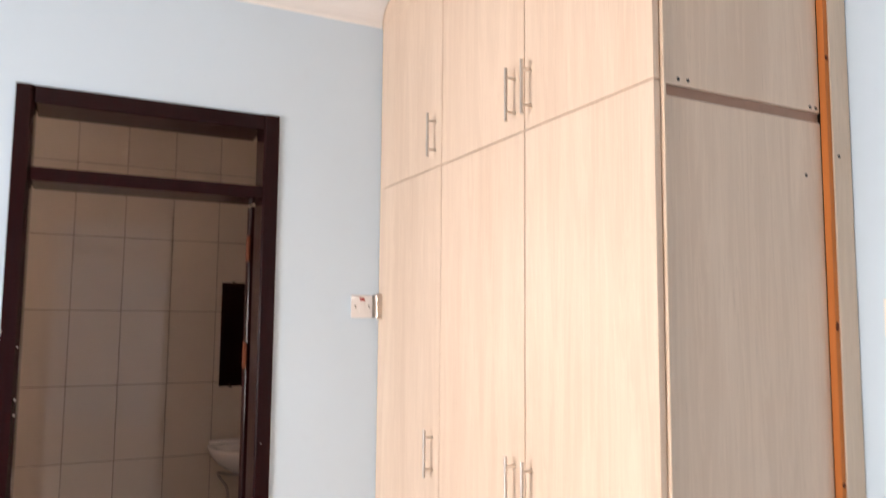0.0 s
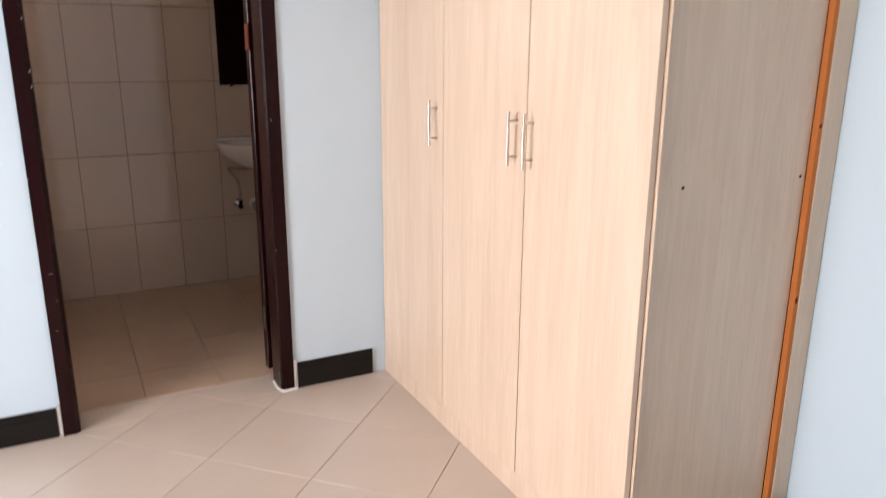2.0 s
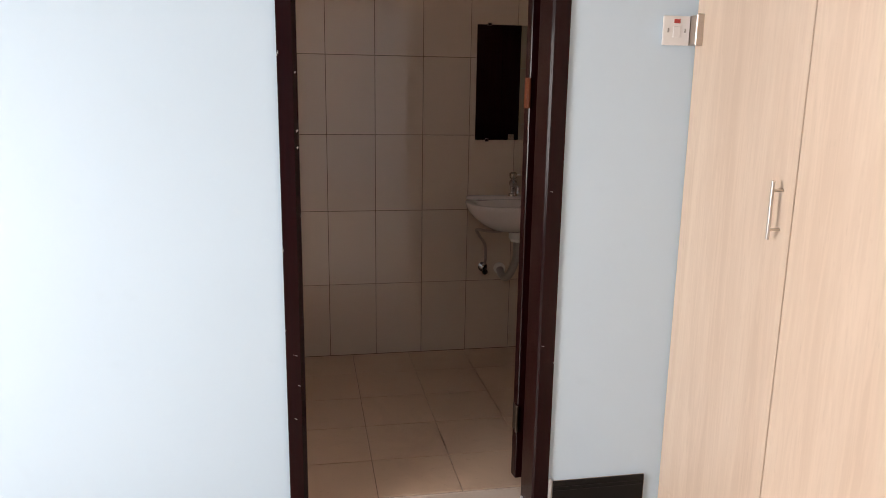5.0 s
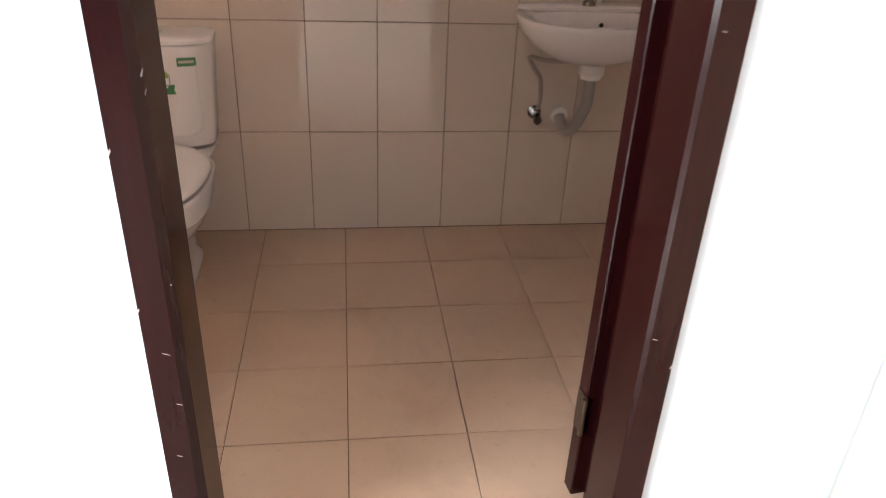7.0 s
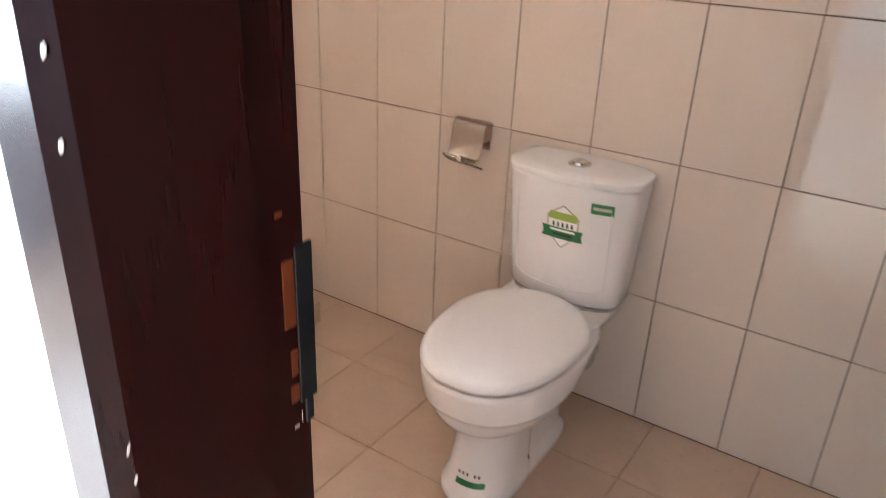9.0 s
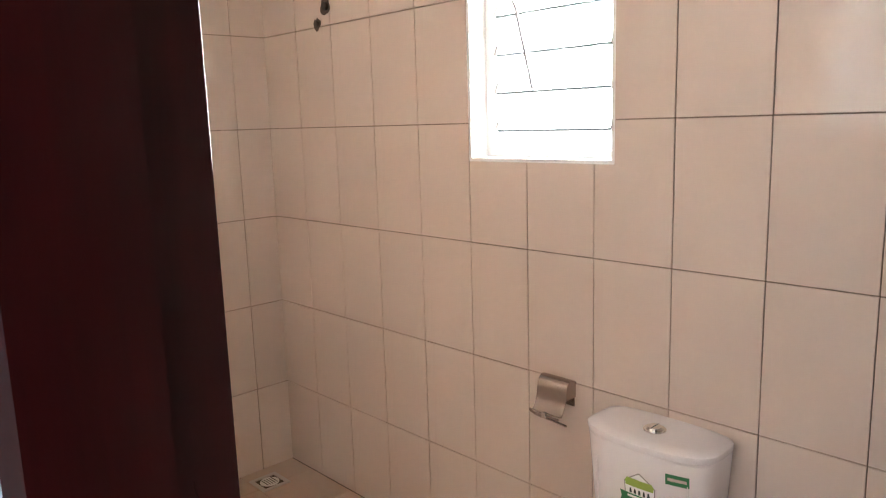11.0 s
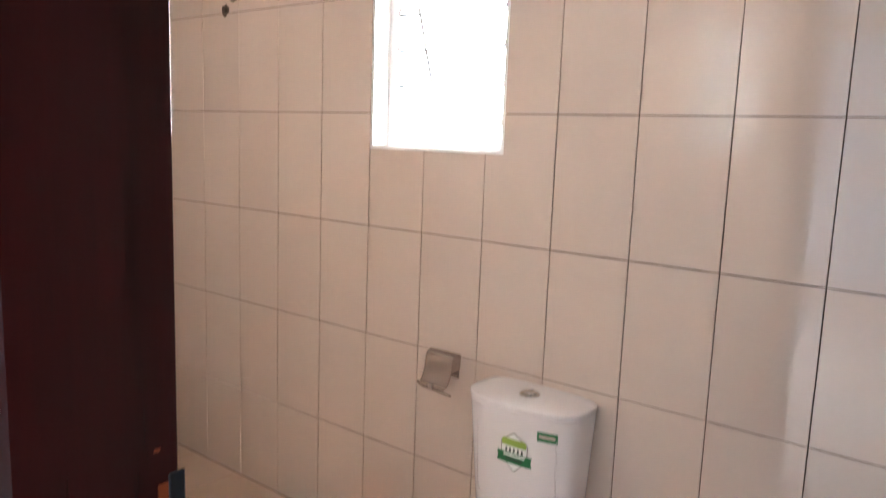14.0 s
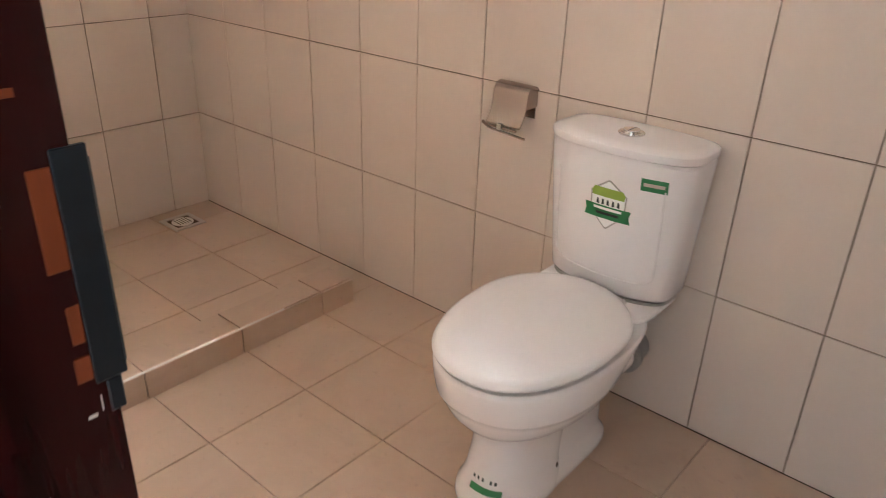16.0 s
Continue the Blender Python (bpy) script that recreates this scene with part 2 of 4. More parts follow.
def tube(points, radius, sides=10, closed_ends=True):
    """A round tube along a polyline, smoothed by Catmull-Rom."""
    bm = bmesh.new()
    pts = [Vector(p) for p in points]
    fine = []
    for i in range(len(pts) - 1):
        p0, p1, p2, p3 = pts[max(i - 1, 0)], pts[i], pts[i + 1], pts[min(i + 2, len(pts) - 1)]
        n = 6 if len(pts) > 2 else 1
        for j in range(n):
            t = j / n
            fine.append(0.5 * (2 * p1 + (p2 - p0) * t + (2 * p0 - 5 * p1 + 4 * p2 - p3) * t * t + (3 * p1 - p0 - 3 * p2 + p3) * t ** 3))
    fine.append(pts[-1])
    rings, up = [], Vector((0.13, 0.31, 0.94))
    for i, p in enumerate(fine):
        d = (fine[min(i + 1, len(fine) - 1)] - fine[max(i - 1, 0)]).normalized()
        a = d.cross(up).normalized()
        up = a.cross(d).normalized()
        rings.append([bm.verts.new(p + radius * (math.cos(u) * a + math.sin(u) * up))
                      for u in (2 * math.pi * k / sides for k in range(sides))])
    for r, s in zip(rings, rings[1:]):
        for k in range(sides):
            bm.faces.new((r[k], r[(k + 1) % sides], s[(k + 1) % sides], s[k]))
    if closed_ends:
        bm.faces.new(rings[0])
        bm.faces.new(rings[-1])
    return bm


def cyl(radius, depth, m, sides=24, bevel=0.0, radius2=None):
    bm = bmesh.new()
    bmesh.ops.create_cone(bm, cap_ends=True, segments=sides, radius1=radius, radius2=radius if radius2 is None else radius2, depth=depth)
    if bevel:
        rim = [e for e in bm.edges if any(len(f.verts) > 4 for f in e.link_faces)]
        bmesh.ops.bevel(bm, geom=rim, offset=bevel, segments=2, affect="EDGES")
    bmesh.ops.transform(bm, matrix=m, verts=bm.verts)
    return bm


def oval(w, yf, yb, n, z, bow=0.0, count=40, split=0.5):
    """A rounded outline round x = 0 from y = yf (front) to y = yb; bow pulls the front corners back."""
    cy = yf + (yb - yf) * split
    out = []
    for k in range(count):
        a = 2 * math.pi * k / count
        c, s = math.cos(a), math.sin(a)
        x = w * math.copysign(abs(c) ** (2 / n), c)
        ry = (cy - yf) if s < 0 else (yb - cy)
        y = cy + ry * math.copysign(abs(s) ** (2 / n), s)
        if s < 0:
            y += bow * (x / w) ** 2
        out.append((x, y, z))
    return out


def loft(sections, cap0=True, cap1=True):
    bm = bmesh.new()
    rings = [[bm.verts.new(p) for p in sec] for sec in sections]
    n = len(rings[0])
    for r, s in zip(rings, rings[1:]):
        for k in range(n):
            bm.faces.new((r[k], r[(k + 1) % n], s[(k + 1) % n], s[k]))
    if cap0:
        bm.faces.new(rings[0])
    if cap1:
        bm.faces.new(rings[-1])
    return bm


def prism(poly, depth, chamfer=0.0015):
    """A flat piece: polygon in xy, its face at z = 0 and its back at z = -depth, edges chamfered."""
    bm = bmesh.new()
    n = len(poly)
    cx, cy = sum(p[0] for p in poly) / n, sum(p[1] for p in poly) / n
    size = max(max(abs(p[0] - cx), abs(p[1] - cy)) for p in poly)
    k = 1 - chamfer / max(size, 0.01)
    top = [bm.verts.new((cx + (x - cx) * k, cy + (y - cy) * k, 0)) for x, y in poly]
    mid = [bm.verts.new((x, y, -chamfer)) for x, y in poly]
    low = [bm.verts.new((x, y, -depth)) for x, y in poly]
    bm.faces.new(top)
    for a, b in ((top, mid), (mid, low)):
        for i in range(n):
            j = (i + 1) % n
            bm.faces.new((a[i], a[j], b[j], b[i]))
    return bm


def mesh_of(name, bm, material):
    bmesh.ops.recalc_face_normals(bm, faces=bm.faces)
    me = bpy.data.meshes.new(name)
    bm.to_mesh(me)
    bm.free()
    me.materials.append(material)
    return me


def clip_poly(poly, x0, x1, y0, y1):
    """Cuts a convex polygon to a rectangle."""
    for axis, lim, sign in ((0, x0, 1), (0, x1, -1), (1, y0, 1), (1, y1, -1)):
        out = []
        for i, p in enumerate(poly):
            q = poly[(i + 1) % len(poly)]
            dp, dq = sign * (p[axis] - lim), sign * (q[axis] - lim)
            if dp >= 0:
                out.append(p)
            if dp * dq < 0:
                t = dp / (dp - dq)
                out.append((p[0] + (q[0] - p[0]) * t, p[1] + (q[1] - p[1]) * t))
        poly = out
        if len(poly) < 3:
            return []
    return poly


def wall_with_hole(x0, x1, y0, y1, z0, z1, hole, axis):
    """A slab with one rectangular opening (a0, a1, b0, b1) along its length (axis 'x' or 'y') and height."""
    a0, a1, b0, b1 = hole
    bm = bmesh.new()
    lo, hi = (x0, x1) if axis == "x" else (y0, y1)
    for c0, c1, d0, d1 in ((lo, a0, z0, z1), (a1, hi, z0, z1), (a0, a1, z0, b0), (a0, a1, b1, z1)):
        if c1 - c0 > 1e-4 and d1 - d0 > 1e-4:
            if axis == "x":
                add_box(bm, c0, c1, y0, y1, d0, d1)
            else:
                add_box(bm, x0, x1, c0, c1, d0, d1)
    bmesh.ops.remove_doubles(bm, verts=bm.verts, dist=1e-5)
    return bm


def structure(name, bm, material, label, category):
    return tagged(part(name, bm, material), label, category, kind="structure")


# ---- the large structure ----
T = 0.2
partition = structure("wall_partition", wall_with_hole(BATH_X0 - T, ROOM_X1 + T, ROOM_Y1, BATH_Y0, -0.1, BATH_CEIL + 0.1,
                      (DOOR_X0, DOOR_X1, -0.1, DOOR_H), "x"), WALL_PAINT, "pale blue painted wall with the bathroom doorway", "wall")
wall_right = structure("wall_bedroom_right", box(ROOM_X1, ROOM_X1 + T, ROOM_Y0 - T, ROOM_Y1, -0.1, BED_CEIL + 0.1), WALL_PAINT,
                       "pale blue painted bedroom wall behind the wardrobe", "wall")
wall_left = structure("wall_bedroom_window", wall_with_hole(ROOM_X0 - T, ROOM_X0, ROOM_Y0 - T, ROOM_Y1, -0.1, BED_CEIL + 0.1,
                      (BW_Y0, BW_Y1, BW_Z0, BW_Z1), "y"), WALL_PAINT, "pale blue painted bedroom wall with a window", "wall")
wall_rear = structure("wall_bedroom_rear", box(ROOM_X0, ROOM_X1, ROOM_Y0 - T, ROOM_Y0, -0.1, BED_CEIL + 0.1), WALL_PAINT,
                      "plain pale blue painted bedroom wall", "wall")
wall_back = structure("wall_bathroom_back", wall_with_hole(BATH_X0 - T, BATH_X1 + T, 0.0, 0.16, -0.1, BATH_CEIL + 0.1,
                      (WIN_X0, WIN_X1, WIN_Z0, WIN_Z1), "x"), GROUT, "cream tiled bathroom wall with a small louvre window", "wall")
wall_bl = structure("wall_bathroom_shower", box(BATH_X0 - T, BATH_X0, BATH_Y0, 0.0, -0.1, BATH_CEIL + 0.1), GROUT,
                    "cream tiled wall at the shower end", "wall")
wall_br = structure("wall_bathroom_basin_side", box(BATH_X1, BATH_X1 + T, BATH_Y0, 0.0, -0.1, BATH_CEIL + 0.1), GROUT,
                    "cream tiled wall beside the basin", "wall")
bath_floor = structure("floor_bathroom", box(BATH_X0, BATH_X1, BATH_Y0, 0.0, -0.1, -0.006), FLOOR_GROUT,
                       "tan tiled bathroom floor", "floor")
bed_floor = structure("floor_bedroom", box(ROOM_X0, ROOM_X1, ROOM_Y0, ROOM_Y1, -0.1, -0.006), PALE_GROUT,
                      "cream bedroom floor of diagonal tiles", "floor")
sill_bm = box(DOOR_X0, DOOR_X1, ROOM_Y1, BATH_Y0, -0.1, -0.006)
structure("floor_doorway", sill_bm, PALE_GROUT, "mortar bed under the doorway", "floor")
structure("ceiling_bedroom", box(ROOM_X0, ROOM_X1, ROOM_Y0, ROOM_Y1, BED_CEIL, BED_CEIL + 0.1), CEIL_PAINT, "white painted bedroom ceiling", "ceiling")
structure("ceiling_bathroom", box(BATH_X0, BATH_X1, BATH_Y0, 0.0, BATH_CEIL, BATH_CEIL + 0.1), CEIL_PAINT, "white painted bathroom ceiling", "ceiling")


def coving(name, a, b, out, size, ceil_z, label):
    """A hollow quarter moulding from a to b under the ceiling; out points into the room."""
    bm = bmesh.new()
    prof = [(0.0, 0.0), (0.0, -size)] + [(0.010 + (size - 0.02) * (1 - math.cos(radians(15 * i))), -size + 0.008 + (size - 0.016) * math.sin(radians(15 * i))) for i in range(7)] + [(size, -0.004), (size, 0.0)]
    rings = []
    for p in (a, b):
        rings.append([bm.verts.new((p[0] + out[0] * d, p[1] + out[1] * d, ceil_z + h)) for d, h in prof])
    n = len(prof)
    for k in range(n):
        bm.faces.new((rings[0][k], rings[0][(k + 1) % n], rings[1][(k + 1) % n], rings[1][k]))
    bm.faces.new(rings[0])
    bm.faces.new(rings[1])
    return structure(name, bm, CEIL_PAINT, label, "coving")


CV = 0.095
coving("coving_bedroom_1", (ROOM_X0, ROOM_Y1), (0.346, ROOM_Y1), (0, -1), CV, BED_CEIL, "white plaster coving above the bathroom doorway")
coving("coving_bedroom_2", (ROOM_X1, ROOM_Y0), (ROOM_X1, -3.245), (-1, 0), CV, BED_CEIL, "white plaster coving beside the wardrobe")
coving("coving_bedroom_3", (ROOM_X0, ROOM_Y0), (ROOM_X0, ROOM_Y1), (1, 0), CV, BED_CEIL, "white plaster coving on the window wall")
coving("coving_bathroom_1", (BATH_X0, -0.006), (BATH_X1, -0.006), (0, -1), 0.10, BATH_CEIL, "white plaster coving over cream tiles")
coving("coving_bathroom_2", (BATH_X0 + 0.006, BATH_Y0), (BATH_X0 + 0.006, 0), (1, 0), 0.10, BATH_CEIL, "white plaster coving at the shower end")
coving("coving_bathroom_3", (BATH_X0, BATH_Y0 + 0.006), (BATH_X1, BATH_Y0 + 0.006), (0, 1), 0.10, BATH_CEIL, "white plaster coving on the partition")

# ---- bedroom window (unseen, lets the daylight in) ----
win2 = tagged(part("window_bedroom", wall_with_hole(ROOM_X0 - 0.10, ROOM_X0 - 0.05, BW_Y0 + 0.002, BW_Y1 - 0.002, BW_Z0 + 0.002, BW_Z1 - 0.002,
              (BW_Y0 + 0.05, BW_Y1 - 0.05, BW_Z0 + 0.05, BW_Z1 - 0.05), "y"), WHITE_FRAME), "white painted bedroom window frame", "window", kind="structure")


# ---- door frame ----
def jamb(name, x0, x1, inner, parent):
    """A rebated, chamfered door post; inner is +1 where its stop faces +x."""
    c, y0, y1 = 0.013 if inner > 0 else 0.007, ROOM_Y1 - 0.012, -1.538
    if inner > 0:
        outline = [(x0, y0), (x1 - c, y0), (x1, y0 + c), (x1, y1), (x0, y1)]
    else:
        outline = [(x0 + c, y0), (x1, y0), (x1, y1), (x0, y1), (x0, y0 + c)]
    bm = prism(outline, DOOR_H, 0.0015)
    lo = min(v.co.z for v in bm.verts)
    bmesh.ops.translate(bm, vec=(0, 0, -lo), verts=bm.verts)
    if inner > 0:
        add_box(bm, x0, x1 - 0.024, -1.5385, BATH_Y0 + 0.007, 0.0, DOOR_H, 0.0007)
    else:
        add_box(bm, x0 + 0.024, x1, -1.5385, BATH_Y0 + 0.007, 0.0, DOOR_H, 0.003)
    return part(name, bm, MAHOGANY, parent)


door_frame = thing("door_frame", "dark mahogany door frame with an open transom above", "door frame", (DOOR_X0, ROOM_Y1, 0), kind="structure")
door_frame.location = (0, 0, 0)
FW = 0.056
jl = jamb("jamb", DOOR_X0, DOOR_X0 + FW, 1, door_frame)
jr = jamb("jamb", DOOR_X1 - FW, DOOR_X1, -1, door_frame)
part("head", box(DOOR_X0 + FW, DOOR_X1 - FW, ROOM_Y1 - 0.011, BATH_Y0 + 0.011, DOOR_H - 0.06, DOOR_H - 0.001, 0.005, 2), MAHOGANY, door_frame)
part("transom_bar", box(DOOR_X0 + FW, DOOR_X1 - FW, ROOM_Y1 - 0.010, BATH_Y0 + 0.010, 2.012, 2.058, 0.005, 2), MAHOGANY, door_frame)
# strike plate with its raw mortises
sx = DOOR_X0 + FW - 0.024
RY = BATH_Y0 + 0.007
bm = bmesh.new()
add_box(bm, sx - 0.002, sx + 0.0018, RY - 0.012, RY + 0.0080, 0.977, 1.128, 0.0007)
add_box(bm, sx - 0.004, sx - 0.0005, RY + 0.0070, RY + 0.0100, 0.983, 1.120, 0.0012)
add_box(bm, sx - 0.006, sx + 0.0012, RY - 0.006, RY + 0.004, 0.952, 0.9765, 0.001)
strike = part("strike_plate", bm, DARK_STEEL, door_frame, "bent dull blued steel strike plate")
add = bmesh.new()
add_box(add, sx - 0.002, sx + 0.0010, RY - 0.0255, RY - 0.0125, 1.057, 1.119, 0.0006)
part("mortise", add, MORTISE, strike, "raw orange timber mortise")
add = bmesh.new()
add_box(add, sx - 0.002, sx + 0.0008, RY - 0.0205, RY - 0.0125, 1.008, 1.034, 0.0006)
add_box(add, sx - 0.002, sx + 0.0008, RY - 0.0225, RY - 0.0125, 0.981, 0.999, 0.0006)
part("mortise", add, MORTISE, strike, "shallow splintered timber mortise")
for y, z, w, h in ((RY - 0.018, 0.955, 0.006, 0.0012), (RY - 0.011, 0.962, 0.0008, 0.006)):
    part("plaster_splash", box(sx + 0.0002, sx + 0.0011, y - w / 2, y + w / 2, z - h, z + h, 0.0004), MORTAR, door_frame, "dried pale plaster splash")
part("scratch", box(sx + 0.0002, sx + 0.0009, RY - 0.030, RY - 0.022, 1.158, 1.163, 0.0003), MORTISE, door_frame, "scraped varnish")
# dried plaster and chipped varnish along the edges of the posts
for sgn, x, y, z, w, h in ((1, 0.0515, -1.6605, 1.305, 0.0028, 0.0050), (1, 0.0515, -1.6605, 1.256, 0.0025, 0.0052), (1, 0.056, -1.656, 1.055, 0.0008, 0.008),
                           (1, 0.057, -1.655, 1.030, 0.0008, 0.006), (1, 0.050, -1.6615, 1.47, 0.002, 0.004), (1, 0.002, -1.667, 1.52, 0.0015, 0.010),
                           (1, 0.001, -1.667, 0.95, 0.0015, 0.007), (1, 0.030, -1.667, 0.62, 0.008, 0.0005), (1, 0.038, -1.667, 0.52, 0.006, 0.0005),
                           (1, 0.052, -1.660, 0.74, 0.0008, 0.002), (1, 0.001, -1.667, 0.70, 0.0012, 0.006), (1, 0.024, -1.667, 0.41, 0.006, 0.0005),
                           (-1, 0.042, -1.667, 0.61, 0.007, 0.0007), (-1, 0.052, -1.660, 0.90, 0.0008, 0.004), (-1, 0.002, -1.667, 0.55, 0.0012, 0.005), (-1, 0.036, -1.667, 1.12, 0.005, 0.0005)):
    bm = bmesh.new()
    bmesh.ops.create_icosphere(bm, subdivisions=1, radius=1.0, matrix=pose((DOOR_X0 if sgn > 0 else DOOR_X1) + sgn * x, y, z, 0, 20) @ Matrix.Diagonal((w, 0.0012, h, 1)))
    part("plaster_splash", bm, MORTAR, door_frame, "dried pale plaster splash")
# rough white mortar between the posts and the skirting, and a caulk bead under the post
for x0, x1 in ((DOOR_X0 - 0.0118, DOOR_X0 - 0.0005), (DOOR_X1 + 0.0005, DOOR_X1 + 0.0138)):
    structure("mortar_fillet", box(x0, x1, ROOM_Y1 - 0.012, ROOM_Y1 - 0.0005, 0.0, 0.125, 0.003, 2), MORTAR, "rough pale mortar between door post and skirting", "mortar")
bm = tube([(DOOR_X1 - FW - 0.004, -1.56, 0.003), (DOOR_X1 - FW - 0.005, -1.62, 0.003), (DOOR_X1 - FW + 0.006, ROOM_Y1 - 0.015, 0.004), (DOOR_X1 - 0.02, ROOM_Y1 - 0.017, 0.003), (DOOR_X1 + 0.012, ROOM_Y1 - 0.015, 0.004)], 0.006, 8)
structure("caulk_bead", bm, WHITE_FRAME, "uneven white caulk round the foot of the door post", "caulk")

# ---- door leaf, folded back against the bathroom side ----
leaf = thing("door_leaf", "dark mahogany door standing wide open against tiles", "door", (DOOR_X1 - FW + 0.004, BATH_Y0 + 0.03, 0.012))
leaf.rotation_euler = (0, 0, radians(6))
LW, LH, LT = 0.775, 2.0, 0.042
bm = bmesh.new()
add_box(bm, 0, LW, 0, LT, 0, LH, 0.003)
part("slab", bm, MAHOGANY, leaf)
for z0, z1 in ((0.16, 0.85), (1.05, 1.85)):
    part("panel", box(0.13, LW - 0.13, LT + 0.0005, LT + 0.012, z0, z1, 0.008, 2), MAHOGANY, leaf)
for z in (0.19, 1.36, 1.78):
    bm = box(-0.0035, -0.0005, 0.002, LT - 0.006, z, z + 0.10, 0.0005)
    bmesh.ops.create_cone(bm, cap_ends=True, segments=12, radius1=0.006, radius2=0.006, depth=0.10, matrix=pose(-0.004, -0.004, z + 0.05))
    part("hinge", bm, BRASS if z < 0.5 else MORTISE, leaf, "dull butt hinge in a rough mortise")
lock = part("lock_plate", box(LW - 0.075, LW - 0.03, LT + 0.0005, LT + 0.006, 0.92, 1.12, 0.002), CHROME, leaf, "chrome lock plate")
part("lever_handle", tube([(LW - 0.052, LT + 0.006, 1.05), (LW - 0.052, LT + 0.05, 1.05), (LW - 0.17, LT + 0.055, 1.05)], 0.009, 10), CHROME, lock, smooth=True)

# ---- wardrobe ----
WF, WE = 0.347, -3.230
wardrobe = thing("wardrobe", "tall built-in beech laminate wardrobe with six doors", "wardrobe", (0, 0, 0))
bm = box(WF + 0.022, ROOM_X1 - 0.002, WE + 0.020, ROOM_Y1 - 0.004, 0.0, BED_CEIL - 0.004)
part("carcass", bm, DARK_GAP, wardrobe, "dark inner carcass")
part("plinth", box(WF + 0.004, WF + 0.021, WE + 0.006, ROOM_Y1 - 0.004, 0.0, 0.078, 0.001), LAMINATE, wardrobe)
part("cornice", box(WF + 0.002, WF + 0.021, WE + 0.006, ROOM_Y1 - 0.004, 2.745, BED_CEIL - 0.002, 0.001), LAMINATE, wardrobe)


def bar_handle(x, y, z0, z1, parent):
    h = part("handle", tube([(x - 0.032, y, z0), (x - 0.032, y, z1)], 0.0048, 10), STEEL, parent, "brushed steel bar handle", True)
    for z in (z0 + 0.025, z1 - 0.025):
        part("post", tube([(x - 0.031, y, z), (x - 0.0005, y, z)], 0.0038, 8), STEEL, h, smooth=True)


JOINTS = (ROOM_Y1 - 0.028, -2.219, -2.725, WE + 0.004)
for i in range(3):
    ya, yb = JOINTS[i], JOINTS[i + 1]
    hy = (yb + 0.045) if i < 2 else (ya - 0.035)
    for z0, z1, h0, h1 in ((0.082, 2.0815, 1.060, 1.212), (2.0845, 2.742, 2.118, 2.266)):
        d = part("door", box(WF, WF + 0.018, yb + 0.0025, ya - 0.0025, z0, z1, 0.0012), LAMINATE, wardrobe)
        bar_handle(WF, hy, h0, h1, d)
part("filler_strip", box(WF + 0.004, WF + 0.021, JOINTS[0], ROOM_Y1 - 0.004, 0.078, 2.745, 0.001), LAMINATE, wardrobe)
# end of the wardrobe: edge strip, panels, top board, rear strip with its raw edge
part("edge_strip", box(WF + 0.0205, WF + 0.0275, WE - 0.002, WE + 0.020, 0.0, 2.452, 0.001), LAM_EDGE, wardrobe)
part("end_panel", box(WF + 0.028, 0.872, WE + 0.006, WE + 0.020, 0.0, 2.052, 0.001), LAMINATE, wardrobe)
part("end_panel", box(WF + 0.028, 0.872, WE + 0.006, WE + 0.020, 2.078, BED_CEIL - 0.004, 0.001), LAMINATE, wardrobe)
# shadow gap between the end panels, its shade put into a brown strip
part("panel_joint", box(WF + 0.028, 0.872, WE + 0.0125, WE + 0.0195, 2.0525, 2.0775), JOINT_SHADE, wardrobe, "brown strip coloured as the shadow gap between end panels")
part("top_board", box(WF + 0.0205, ROOM_X1 - 0.002, WE - 0.014, WE + 0.005, 2.455, BED_CEIL - 0.004, 0.0015), LAMINATE, wardrobe)
part("rear_strip", box(0.8895, ROOM_X1 - 0.002, WE - 0.014, WE + 0.004, 0.0, 2.452, 0.0015), LAM_EDGE, wardrobe)
edge = part("raw_edge", box(0.873, 0.889, WE - 0.012, WE + 0.0055, 0.0, 2.451, 0.001), RAW_WOOD, wardrobe, "raw orange timber edge")
for z, h in ((2.212, 0.007), (1.563, 0.012), (1.20, 0.006), (0.74, 0.010)):
    bm = bmesh.new()
    bmesh.ops.create_icosphere(bm, subdivisions=2, radius=1.0, matrix=pose(0.880, WE - 0.012, z) @ Matrix.Diagonal((0.006, 0.0012, h, 1)))
    part("knot", bm, MORTISE, edge, "dark knot")
for x, z in ((0.416, 2.091), (0.444, 2.092), (0.838, 2.088), (0.858, 2.088), (0.815, 1.92), (0.432, 2.508), (0.898, 2.523), (0.912, 2.374), (0.908, 1.971), (0.451, 1.075), (0.852, 1.073)):
    yy = WE - 0.0145 if (z > 2.45 or x > 0.889) else WE + 0.0055
    part("screw", cyl(0.004, 0.002, pose(x, yy, z, 90), 10), DARK_STEEL, wardrobe)


# ---- skirting ----
def skirting(name, along, a, b, wall, z, label, first):
    sk = structure(name, box(a, b, wall - 0.008, wall - 0.0005, 0.0, z - 0.004) if along == "x" else box(wall - 0.008, wall - 0.0005, a, b, 0.0, z - 0.004),
                   PALE_GROUT, label, "skirting")
    u = b
    w = first
    while u > a + 0.02:
        v = max(u - w, a)
        p, q = v + 0.003, u - 0.003
        bm = box(p, q, wall - 0.014, wall - 0.0082, 0.002, z, 0.002) if along == "x" else box(wall - 0.014, wall - 0.0082, p, q, 0.002, z, 0.002)
        for zz in (z * 0.70, z * 0.82):
            if along == "x":
                add_box(bm, p, q, wall - 0.0165, wall - 0.0135, zz, zz + 0.004, 0.001)
            else:
                add_box(bm, wall - 0.0165, wall - 0.0135, p, q, zz, zz + 0.004, 0.001)
        part("tile", bm, SKIRT_TILE, sk)
        u, w = v, 0.62
    return sk


